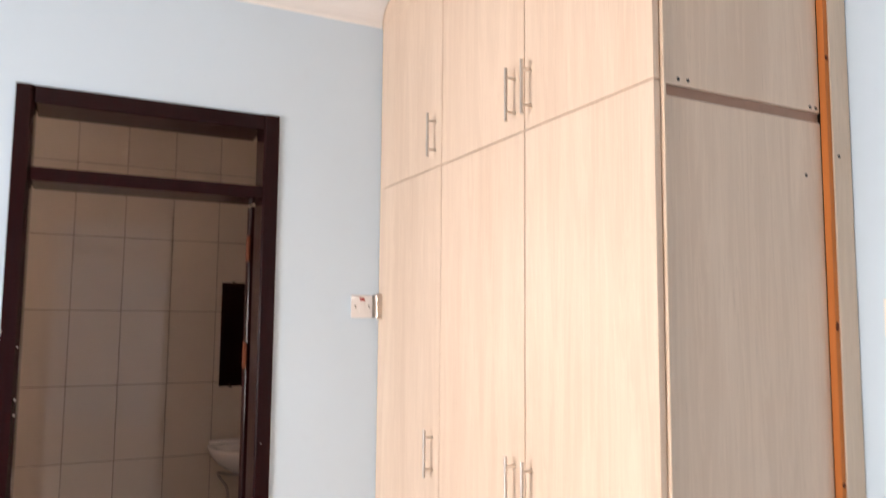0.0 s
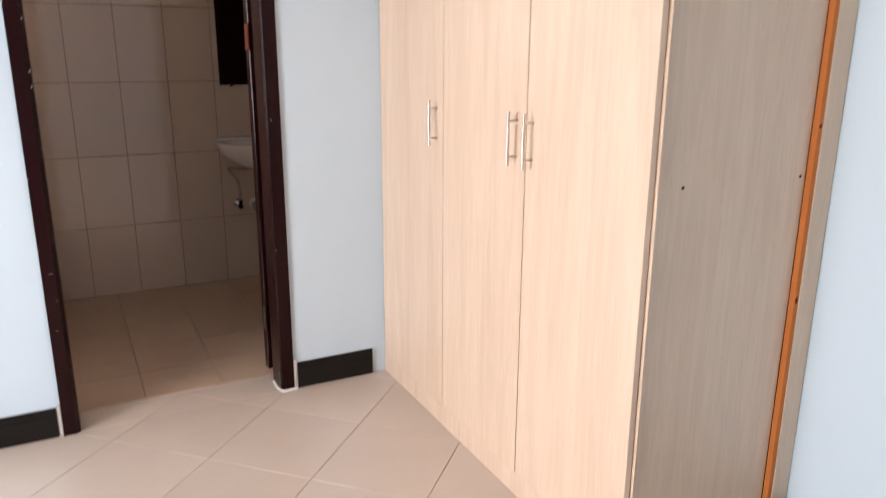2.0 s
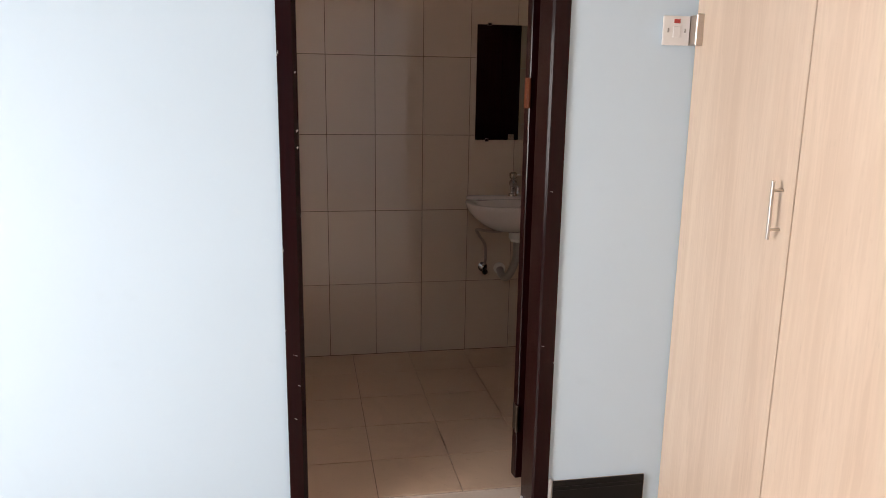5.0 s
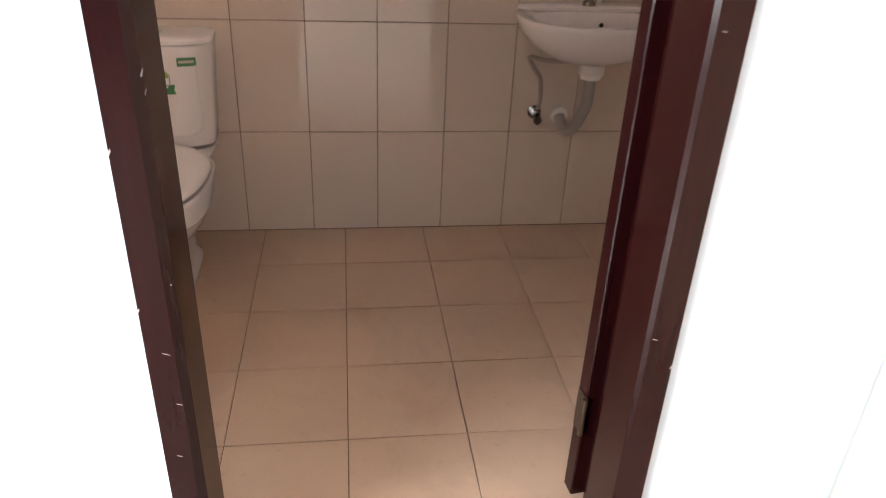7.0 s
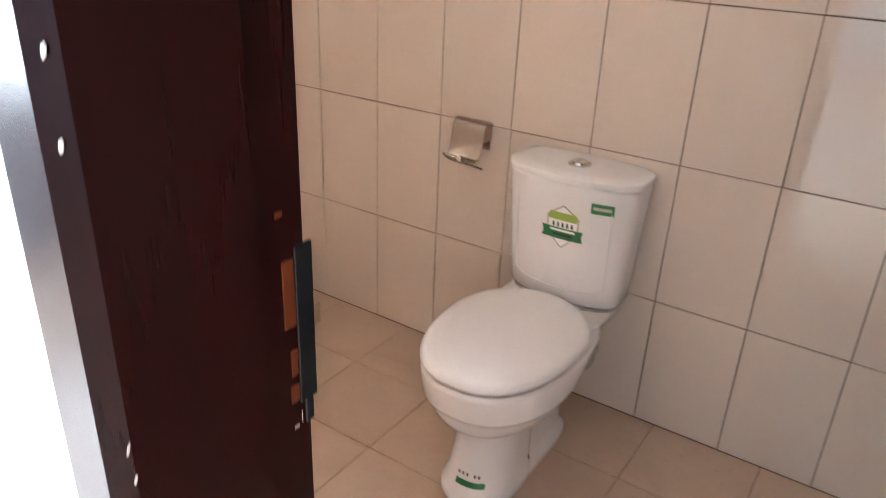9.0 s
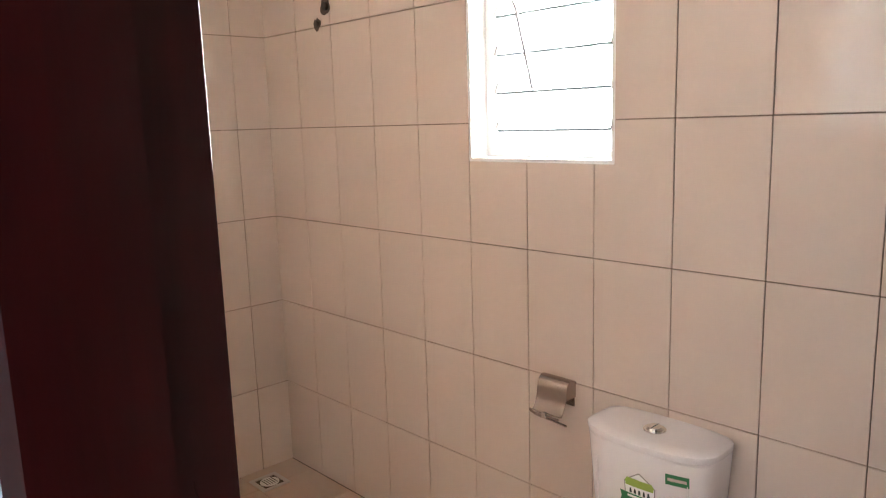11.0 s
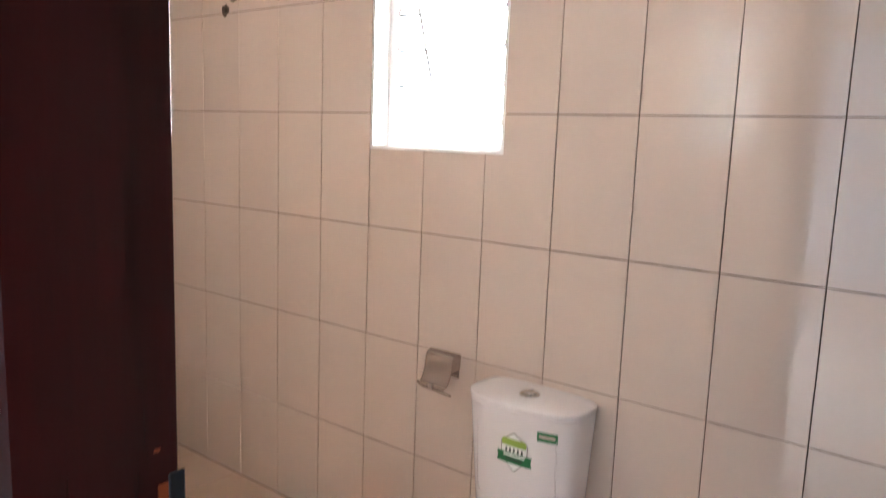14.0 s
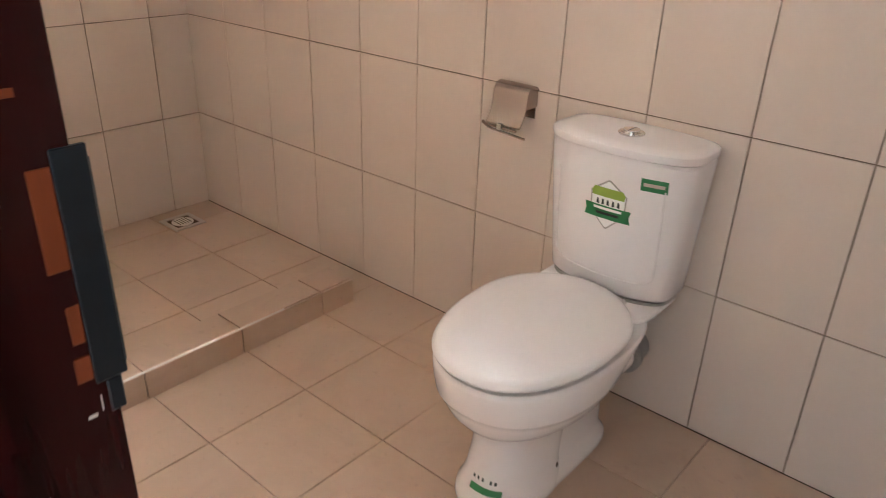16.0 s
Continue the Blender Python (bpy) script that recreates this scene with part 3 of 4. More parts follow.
skirting("skirting_1", "x", ROOM_X0, DOOR_X0 - 0.012, ROOM_Y1, 0.118, "black glazed tile skirting along the pale wall", 0.62)
skirting("skirting_2", "x", DOOR_X1 + 0.014, 0.291, ROOM_Y1, 0.118, "short black tile skirting beside the wardrobe", 0.62)
skirting("skirting_3", "y", ROOM_Y0, WE - 0.02, ROOM_X1, 0.118, "black glazed tile skirting past the wardrobe", 0.5)


# ---- switches ----
def switch_plate(name, label, w, h, m, slots):
    s = thing(name, label, "switch")
    s.matrix_world = m
    part("back_box", box(-w / 2 + 0.004, w / 2 - 0.004, -0.006, 0.0, -h / 2 + 0.004, h / 2 - 0.004, 0.001), WHITE_PLASTIC, s)
    part("plate", box(-w / 2, w / 2, -0.014, -0.0061, -h / 2, h / 2, 0.003, 2), WHITE_PLASTIC, s)
    for x, z, a, b, mat, nm in slots:
        part(nm, box(x - a, x + a, -0.0175, -0.0138, z - b, z + b, 0.001), mat, s)
    return s


switch_plate("wall_switch", "white plastic isolator switch with a red marker", 0.088, 0.088, pose(0.279, ROOM_Y1, 1.617),
             [(0, 0.028, 0.010, 0.006, RED_PRINT, "marker"), (0, -0.004, 0.012, 0.016, WHITE_PLASTIC, "rocker"), (-0.028, 0, 0.0025, 0.006, GREY_PVC, "slot"), (0.028, 0, 0.0025, 0.006, GREY_PVC, "slot")])
conduit = thing("junction_box", "small grey metal junction box beside a switch", "junction box")
part("body", box(0.325, 0.347, ROOM_Y1 - 0.05, ROOM_Y1 - 0.0005, 1.574, 1.662, 0.002), STEEL, conduit)
part("cover", box(0.3245, 0.3475, ROOM_Y1 - 0.054, ROOM_Y1 - 0.0505, 1.570, 1.666, 0.001), STEEL, conduit)
socket = switch_plate("wall_socket", "white plastic double socket on the pale wall", 0.094, 0.090, pose(ROOM_X1, -3.360, 1.583, 0, 0, -90),
             [(-0.026, 0.004, 0.0025, 0.008, GREY_PVC, "slot"), (0.0, 0.012, 0.0025, 0.008, GREY_PVC, "slot"), (0.026, 0.004, 0.0025, 0.008, GREY_PVC, "slot"), (0.0, -0.026, 0.007, 0.009, WHITE_PLASTIC, "rocker")])

# ---- toilet ----
TX = -1.234
toilet = thing("toilet", "white ceramic close-coupled toilet with green maker's stickers", "toilet", (TX, 0, 0))


def merged(*pieces):
    """One bmesh out of several."""
    bm = bmesh.new()
    for piece in pieces:
        me = bpy.data.meshes.new("piece")
        piece.to_mesh(me)
        piece.free()
        bm.from_mesh(me)
        bpy.data.meshes.remove(me)
    return bm


# front column from the foot up into the bowl: height, half width, front, back, roundness
secs = [(0.0, .101, -.628, -.35, 2.5), (.010, .103, -.631, -.35, 2.5), (.028, .101, -.629, -.35, 2.5), (.045, .094, -.618, -.35, 2.4), (.075, .089, -.604, -.35, 2.4),
        (.12, .086, -.592, -.34, 2.4), (.165, .086, -.585, -.33, 2.4), (.195, .092, -.588, -.32, 2.4), (.215, .104, -.600, -.30, 2.3)]
bowl = [(.200, .090, -.578, -.26, 2.2), (.212, .112, -.602, -.24, 2.2), (.232, .136, -.626, -.22, 2.2), (.258, .156, -.646, -.225, 2.2), (.285, .168, -.658, -.215, 2.25), (.302, .173, -.664, -.208, 2.3),
        (.305, .177, -.668, -.206, 2.3), (.340, .183, -.676, -.178, 2.3), (.372, .186, -.680, -.125, 2.35), (.380, .185, -.679, -.11, 2.35), (.385, .180, -.674, -.115, 2.35)]
skirt = [(0.0, .098, -.56, -.165, 5), (.010, .100, -.56, -.163, 5), (.026, .098, -.56, -.165, 5), (.040, .086, -.56, -.172, 5), (.055, .081, -.56, -.176, 5),
         (.14, .080, -.55, -.176, 5), (.20, .088, -.53, -.165, 5), (.255, .102, -.50, -.150, 4), (.30, .112, -.46, -.13, 4)]
part("bowl", merged(loft([oval(w * 1.02, f * 1.016, b, n, z, 0, 48, 0.55) for z, w, f, b, n in bowl]), loft([oval(w, f, b, n, z, 0, 40, 0.55) for z, w, f, b, n in secs]),
                    loft([oval(w, f, b, n, z, 0, 40, 0.5) for z, w, f, b, n in skirt])), CERAMIC, toilet, smooth=True)
ring = [(.3855, .150, -.640), (.387, .153, -.643), (.393, .153, -.643), (.395, .150, -.640)]
part("seat_ring", loft([oval(w, f, -.225, 2.3, z, 0, 48, 0.62) for z, w, f in ring]), SEAT_PLASTIC, toilet, smooth=True)


def lid_outline(w, f, z):
    """An egg that is blunt at the hinge and rises towards it."""
    return [(x * (1 - 0.16 * max(0.0, (y + .40) / .2) ** 2), y, z + 0.014 * (y - f) / .48) for x, y, z in oval(w * 1.02, f * 1.016, -.198 - (0.186 - w) * 0.35, 2.3, z, 0, 56, 0.60)]


lidsec = [(.3965, .178, -.676), (.3985, .184, -.682), (.404, .186, -.684), (.410, .184, -.681), (.4155, .176, -.672), (.4185, .160, -.652), (.4200, .12, -.585), (.4205, .05, -.49)]
part("seat_lid", loft([lid_outline(w, f, z) for z, w, f in lidsec]), SEAT_PLASTIC, toilet, smooth=True)
for x in (-.072, .072):
    part("hinge_cap", cyl(.013, .036, pose(x, -.196, .398, 0, 90), 16, .004), SEAT_PLASTIC, toilet, smooth=True)


def tank_w(z):
    return 0.164 + (z - 0.40) * 0.066


def tank_front(x, z):
    u = (z - 0.40) / 0.365
    return -0.180 - 0.022 * u + 0.038 * (x / tank_w(z)) ** 2


part("neck", loft([oval(w, f, -.014, n, z, 0.008, 48) for z, w, f, n in ((.235, .070, -.20, 3), (.27, .080, -.235, 3), (.31, .098, -.255, 3.2), (.345, .126, -.262, 3.6), (.372, .153, -.262, 4.5), (.386, .160, -.258, 5), (.391, .157, -.252, 5))]), CERAMIC, toilet, smooth=True)
# added filler; its grey stands for the shade in the seam under the tank
part("seam_shade", loft([oval(.158, -.176, -.02, 5, z, 0.03, 48) for z in (.3902, .3984)]), GREY_PVC, toilet, "grey strip coloured as the shaded seam under the tank")
part("tank", loft([oval(tank_w(z) - d, tank_front(0, z) + d, -.010 - d, 7, z, 0.038, 64) for z, d in ((.3985, .012), (.402, .004), (.410, 0), (.46, 0), (.55, 0), (.65, 0), (.745, 0), (.7505, .004))]), CERAMIC, toilet, smooth=True)
part("tank_lid", loft([oval(w, f, -.006, 6, z, 0.041, 64) for z, w, f in ((.7530, .181, -.201), (.7545, .189, -.208), (.7650, .191, -.211), (.7715, .190, -.209), (.7755, .184, -.202), (.7775, .156, -.172), (.7785, .08, -.13))]), CERAMIC, toilet, smooth=True)
btn = part("flush_button", merged(cyl(0.031, 0.007, pose(0.0, -0.105, 0.780), 28, 0.002), cyl(0.023, 0.012, pose(0.0, -0.105, 0.7835), 24, 0.004)), CHROME, toilet, "round chrome flush button", True)
part("button_half", box(-0.001, 0.001, -0.126, -0.084, 0.7893, 0.7900), DARK_STEEL, btn)
ridge = []
for k in range(25):
    a = k / 24
    if a < 0.3:
        x, z = -0.135, 0.69 - (0.69 - 0.50) * a / 0.3
    elif a > 0.7:
        x, z = 0.135, 0.50 + (0.69 - 0.50) * (a - 0.7) / 0.3
    else:
        b = (a - 0.3) / 0.4 * math.pi
        x = -0.135 * math.copysign(abs(math.cos(b)) ** 0.45, math.cos(b))
        z = 0.50 - 0.055 * math.sin(b) ** 0.45 if 0 < b < math.pi else 0.5
    ridge.append((x, tank_front(x, z) + 0.0005, z))
part("front_ridge", tube(ridge, 0.0022, 6), CERAMIC, toilet, smooth=True)


def patch(name, rows, material, parent, lift, label="", surf=tank_front):
    """A thin label on the tank's curved front: rows of (z, x0, x1) from the bottom up."""
    bm = bmesh.new()
    n = 6
    grid = [[bm.verts.new((x0 + (x1 - x0) * k / n, surf(x0 + (x1 - x0) * k / n, z) - lift, z)) for k in range(n + 1)] for z, x0, x1 in rows]
    for r, s in zip(grid, grid[1:]):
        for k in range(n):
            bm.faces.new((r[k], r[k + 1], s[k + 1], s[k]))
    ret = bmesh.ops.extrude_face_region(bm, geom=bm.faces[:])
    bmesh.ops.translate(bm, vec=(0, 0.0006, 0), verts=[v for v in ret["geom"] if isinstance(v, bmesh.types.BMVert)])
    return part(name, bm, material, parent, label)


# maker's label: a shield with a lime band and a green ribbon, no lettering but plain bars
LX, LZ = 0.010, 0.628
lab = patch("label", [(LZ - 0.055, LX - 0.002, LX + 0.002), (LZ - 0.02, LX - 0.040, LX + 0.040), (LZ + 0.03, LX - 0.042, LX + 0.042), (LZ + 0.042, LX - 0.025, LX + 0.025), (LZ + 0.058, LX - 0.002, LX + 0.002)], WHITE_PRINT, toilet, 0.0010, "white and green shield sticker")
patch("label_outline", [(LZ - 0.059, LX - 0.003, LX + 0.003), (LZ - 0.02, LX - 0.0435, LX + 0.0435), (LZ + 0.03, LX - 0.0455, LX + 0.0455), (LZ + 0.045, LX - 0.027, LX + 0.027), (LZ + 0.062, LX - 0.003, LX + 0.003)], GREY_PVC, lab, 0.0006)
patch("lime_band", [(LZ + 0.020, LX - 0.040, LX + 0.040), (LZ + 0.032, LX - 0.042, LX + 0.042), (LZ + 0.042, LX - 0.036, LX + 0.036)], LIME_PRINT, lab, 0.0016)
patch("ribbon", [(LZ - 0.034, LX - 0.058, LX + 0.058), (LZ - 0.018, LX - 0.054, LX + 0.054), (LZ - 0.002, LX - 0.058, LX + 0.058)], GREEN_PRINT, lab, 0.0020)
patch("print_bar", [(LZ - 0.012, LX - 0.034, LX + 0.036), (LZ - 0.006, LX - 0.034, LX + 0.036)], WHITE_PRINT, lab, 0.0026)
patch("print_bar", [(LZ - 0.024, LX - 0.026, LX + 0.030), (LZ - 0.018, LX - 0.026, LX + 0.030)], BLACK_PRINT, lab, 0.0026)
for k in range(5):
    x = LX - 0.028 + 0.013 * k
    patch("print_bar", [(LZ + 0.001, x, x + 0.007), (LZ + 0.014, x + 0.001, x + 0.005)], BLACK_PRINT, lab, 0.0022)
small = patch("small_label", [(0.685, 0.082, 0.140), (0.714, 0.082, 0.140)], GREEN_PRINT, toilet, 0.0010, "small green rectangular sticker")
patch("print_bar", [(0.696, 0.088, 0.134), (0.704, 0.088, 0.134)], PALE_GROUT, small, 0.0018)


def foot_front(x, z):
    """The pedestal's front surface at height z."""
    for (z0, w0, f0, b0, n0), (z1, w1, f1, b1, n1) in zip(secs, secs[1:]):
        if z0 <= z <= z1:
            u = (z - z0) / (z1 - z0)
            w, f, b, n = w0 + (w1 - w0) * u, f0 + (f1 - f0) * u, b0 + (b1 - b0) * u, n0 + (n1 - n0) * u
            mid = f + (b - f) * 0.55
            return mid + (f - mid) * (1 - abs(x / w) ** n) ** (1 / n)
    return -0.6


fl = patch("foot_label", [(0.054, -0.020, 0.056), (0.061, -0.020, 0.056), (0.068, -0.020, 0.054)], GREEN_PRINT, toilet, 0.0022, "green foot sticker with print", foot_front)
for x0 in (-0.018, -0.006, 0.006, 0.026, 0.036):
    patch("print_bar", [(0.079, x0, x0 + 0.005), (0.087, x0, x0 + 0.005)], BLACK_PRINT, fl, 0.0022, surf=foot_front)
part("fixing_bolt", cyl(0.007, 0.008, pose(0.085, -0.42, 0.055, 0, 90), 12, 0.001), BRASS, toilet, "dull fixing bolt")
part("outlet_spigot", cyl(0.046, 0.11, pose(0.044, -0.135, 0.185, 90), 24, 0.004), CERAMIC, toilet, smooth=True)
part("outlet_pipe", tube([(0.044, -0.085, 0.185), (0.044, -0.040, 0.185), (0.044, -0.007, 0.185)], 0.050, 20), GREY_PVC, toilet, "grey plastic outlet connector", True)
part("pipe_collar", cyl(0.060, 0.022, pose(0.044, -0.066, 0.185, 90), 24, 0.004), GREY_PVC, toilet, smooth=True)

# ---- paper holder ----
holder = thing("paper_holder", "brushed steel toilet paper holder with a curved flap", "paper holder", (-1.615, -0.0065, 0.755))
bm = bmesh.new()
prof = [(0.0, 0.048), (-0.008, 0.057), (-0.020, 0.062), (-0.033, 0.061), (-0.045, 0.053), (-0.052, 0.040), (-0.054, 0.024), (-0.056, 0.006), (-0.061, -0.012), (-0.069, -0.028), (-0.080, -0.042)]
vs = [[bm.verts.new((x, y, z)) for y, z in prof] for x in (-0.056, 0.056)]
for k in range(len(prof) - 1):
    bm.faces.new((vs[0][k], vs[0][k + 1], vs[1][k + 1], vs[1][k]))
ret = bmesh.ops.extrude_face_region(bm, geom=bm.faces[:])
bmesh.ops.translate(bm, vec=(0, 0.0015, -0.0025), verts=[v for v in ret["geom"] if isinstance(v, bmesh.types.BMVert)])
part("flap", bm, HOLDER_STEEL, holder, smooth=True)
for x in (-0.0555, 0.054):
    bm = bmesh.new()
    side = [(y + 0.0018, z - 0.003) for y, z in prof[:8]] + [(-0.004, 0.004), (-0.004, 0.046)]
    f = bm.faces.new([bm.verts.new((x, y, z)) for y, z in side])
    ret = bmesh.ops.extrude_face_region(bm, geom=[f])
    bmesh.ops.translate(bm, vec=(0.0015, 0, 0), verts=[v for v in ret["geom"] if isinstance(v, bmesh.types.BMVert)])
    part("cheek", bm, HOLDER_STEEL, holder)
part("back_plate", box(-0.050, 0.050, -0.003, 0.0, -0.030, 0.046, 0.001), HOLDER_STEEL, holder)
part("roller_bar", tube([(-0.064, -0.080, -0.043), (-0.052, -0.086, -0.047), (0.0, -0.086, -0.048), (0.050, -0.086, -0.049)], 0.0036, 8), HOLDER_STEEL, holder, smooth=True)
part("swing_arm", tube([(-0.064, -0.080, -0.043), (-0.050, -0.070, -0.060), (0.006, -0.066, -0.066), (0.063, -0.062, -0.072)], 0.0034, 8), HOLDER_STEEL, holder, smooth=True)
part("clip", box(-0.010, 0.006, -0.093, -0.081, -0.054, -0.036, 0.003, 2), CHROME, holder)

# ---- basin ----
BX = 0.235
basin = thing("wash_basin", "white ceramic wall-hung wash basin with a chrome tap", "basin", (BX, -0.0065, -0.02))
outer = [(.725, .11, -.20, -.0), (.735, .138, -.235, -.0), (.76, .182, -.285, 0), (.795, .226, -.335, 0), (.83, .256, -.368, 0), (.86, .270, -.384, 0), (.876, .275, -.390, 0), (.883, .273, -.388, 0), (.885, .266, -.382, -.004)]
inner = [(.885, .244, -.362, -.10), (.878, .236, -.354, -.108), (.84, .208, -.325, -.12), (.80, .154, -.28, -.14), (.782, .05, -.23, -.18)]
part("bowl", loft([oval(w, f, b, 2.7, z, 0, 48, 0.62) for z, w, f, b in outer] + [oval(w, f, b, 2.4, z, 0, 48, 0.55) for z, w, f, b in inner]), CERAMIC, basin, smooth=True)
part("splash_ledge", loft([oval(w, f, 0.0, 4, z, 0.0, 48) for z, w, f in ((.8852, .254, -.088), (.894, .252, -.086), (.899, .244, -.078))]), CERAMIC, basin, smooth=True)
part("overflow", cyl(0.008, 0.004, pose(0.03, -0.122, 0.845, 80), 14), DARK_STEEL, basin)
tap = part("tap", loft([oval(r, -0.052 - r, -0.052 + r, 2, z, 0, 16) for z, r in ((.899, .024), (.91, .022), (.916, .015), (.952, .015), (.960, .020), (.978, .020), (.984, .013), (.992, .012), (.996, .019), (1.02, .021), (1.028, .012))]), HOLDER_STEEL, basin, "dull chrome pillar tap", True)
part("spout", tube([(0, -0.055, .945), (0, -0.10, .962), (0, -0.145, .950), (0, -0.152, .925)], 0.011, 10), CHROME, tap, smooth=True)
part("tap_lever", tube([(0.0, -0.052, 1.01), (0.04, -0.075, 1.016)], 0.006, 8), CHROME, tap)
part("waste_fitting", loft([oval(r, -0.17 - r, -0.17 + r, 2, z, 0, 20) for z, r in ((.725, .045), (.69, .045), (.682, .036), (.672, .034))]), WHITE_PVC, basin, smooth=True)
trap = part("trap_pipe", tube([(0.0, -.17, .672), (0.0, -.17, .61), (-0.003, -.165, .57), (-0.02, -.13, .49), (-0.035, -.095, .458), (-0.048, -.06, .462), (-0.05, -.02, .487)], 0.021, 12), GREY_PVC, basin, "grey plastic waste pipe", True)
part("trap_collar", cyl(0.032, 0.022, pose(-0.050, -0.012, 0.490, 90), 20, 0.003), WHITE_PVC, trap, smooth=True)
hose = part("supply_hose", tube([(-0.02, -.12, .735), (-0.08, -.13, .722), (-0.15, -.12, .722), (-0.205, -.10, .728), (-0.185, -.08, .69), (-0.150, -.06, .64), (-0.138, -.045, .57), (-0.142, -.04, .52)], 0.008, 8), BRAID, basin, "braided steel supply hose", True)
valve = part("angle_valve", cyl(0.013, 0.05, pose(-0.145, -0.03, 0.50, 90), 14, 0.002), CHROME, basin, "chrome angle valve", True)
part("valve_rose", cyl(0.026, 0.006, pose(-0.145, -0.004, 0.50, 90), 20, 0.001), CHROME, valve)
part("valve_knob", cyl(0.016, 0.02, pose(-0.145, -0.062, 0.485, 90), 8, 0.003), HOLDER_STEEL, valve)

# ---- mirror ----
mir = thing("wall_mirror", "frameless rectangular mirror on cream tiles", "mirror", (0.255, -0.0065, 1.4715))
part("glass", box(-0.225, 0.225, -0.005, -0.0005, -0.2965, 0.2965, 0.0006), MIRROR, mir)
for x in (-0.16, 0.16):
    for z in (-0.297, 0.297):
        part("clip", box(x - 0.01, x + 0.01, -0.008, -0.0052, z - 0.008, z + 0.008, 0.001), CHROME, mir)

# ---- bathroom window ----
w1 = thing("window_1", "white louvre window with tilted glass blades", "window", (0, 0, 0), kind="structure")
part("reveal", wall_with_hole(WIN_X0 + 0.0005, WIN_X1 - 0.0005, -0.004, 0.158, WIN_Z0 + 0.0005, WIN_Z1 - 0.0005, (WIN_X0 + 0.012, WIN_X1 - 0.012, WIN_Z0 + 0.012, WIN_Z1 - 0.012), "x"), WHITE_FRAME, w1)
fx0, fx1, fz0, fz1 = WIN_X0 + 0.0125, WIN_X1 - 0.0125, WIN_Z0 + 0.0125, WIN_Z1 - 0.0125
part("window_frame", wall_with_hole(fx0, fx1, 0.075, 0.115, fz0, fz1, (fx0 + 0.022, fx1 - 0.022, fz0 + 0.022, fz1 - 0.022), "x"), GREY_FRAME, w1)
part("mullion", box(fx0 + 0.0225, fx1 - 0.0225, 0.062, 0.118, 2.042, 2.092, 0.002), GREY_FRAME, w1)
part("upright", box(-1.932, -1.896, 0.075, 0.115, 2.0925, fz1 - 0.0225, 0.002), GREY_FRAME, w1)
part("upright", box(-1.958, -1.950, 0.085, 0.110, 2.0925, fz1 - 0.0225, 0.001), BLADE_EDGE, w1)
for x0, x1 in ((fx0 + 0.0225, fx0 + 0.044), (fx1 - 0.044, fx1 - 0.0225)):
    part("stile", box(x0, x1, 0.070, 0.112, fz0 + 0.0225, 2.0415, 0.002), GREY_FRAME, w1)


def louvre(xa, xb, z, half, edge):
    m = pose(0, 0.10, z) @ Matrix.Rotation(radians(-24), 4, "X")
    b = box(xa, xb, -0.0020, 0.0020, -half, half, 0.001)
    bmesh.ops.transform(b, matrix=m, verts=b.verts)
    ob = part("louvre_blade", b, GLASS, w1)
    ob.visible_shadow = False
    e = box(xa, xb, -edge / 2, edge / 2, -half - edge, -half - 0.0002)
    bmesh.ops.transform(e, matrix=m, verts=e.verts)
    part("blade_edge", e, BLADE_EDGE, w1)
    for x in (xa - 0.004, xb + 0.004):
        c = box(x - 0.0035, x + 0.0035, -0.010, 0.010, -half - 0.004, -half + 0.030, 0.001)
        bmesh.ops.transform(c, matrix=m, verts=c.verts)
        part("clip", c, GREY_PVC, w1)


for k in range(4):
    louvre(fx0 + 0.052, fx1 - 0.052, 1.632 + 0.122 * k, 0.062, 0.008)
for k in range(5):
    louvre(-1.886, fx1 - 0.032, 2.125 + 0.046 * k, 0.024, 0.003)
back = bpy.data.materials.new("bright_daylight")
back.use_nodes = True
bsdf = back.node_tree.nodes["Principled BSDF"]
bsdf.inputs["Base Color"].default_value = (0.8, 0.8, 0.8, 1)
bsdf.inputs["Emission Color"].default_value = (0.93, 0.98, 1.0, 1)
bsdf.inputs["Emission Strength"].default_value = 2.2
structure("backdrop", box(-6.0, 2.0, 1.60, 1.62, -1.0, 5.0), back, "bright overcast daylight beyond the louvre window", "backdrop")
part("operating_rod", tube([(-1.862, 0.055, 1.985), (-1.840, 0.05, 1.962), (-1.828, 0.05, 1.92), (-1.770, 0.05, 1.70)], 0.005, 6), GREY_PVC, w1)

# ---- capped pipe stubs in the shower wall ----
for x, z, r in ((-2.712, 2.28, 0.030), (-2.775, 2.07, 0.032), (-2.838, 2.01, 0.024)):
    stub = thing("pipe_stub", "bare pipe stub in a rough hole between tiles", "pipe", (x, -0.0065, z), "shower pipe stubs")
    bm = bmesh.new()
    rim = []
    for k in range(14):
        rr = r * (0.75 + 0.45 * random.random())
        rim.append((rr * math.cos(k * math.pi / 7), rr * math.sin(k * math.pi / 7)))
    pb = prism(rim, 0.0015, 0.0004)
    bmesh.ops.transform(pb, matrix=Matrix.Rotation(radians(90), 4, "X") @ Matrix.Translation((0, 0, 0.0016)), verts=pb.verts)
    part("hole", pb, DARK_GAP, stub)
    part("socket", cyl(r * 0.5, 0.012, pose(0.2 * r, -0.0075, 0.1 * r, 90), 14, 0.001), BRASS, stub)

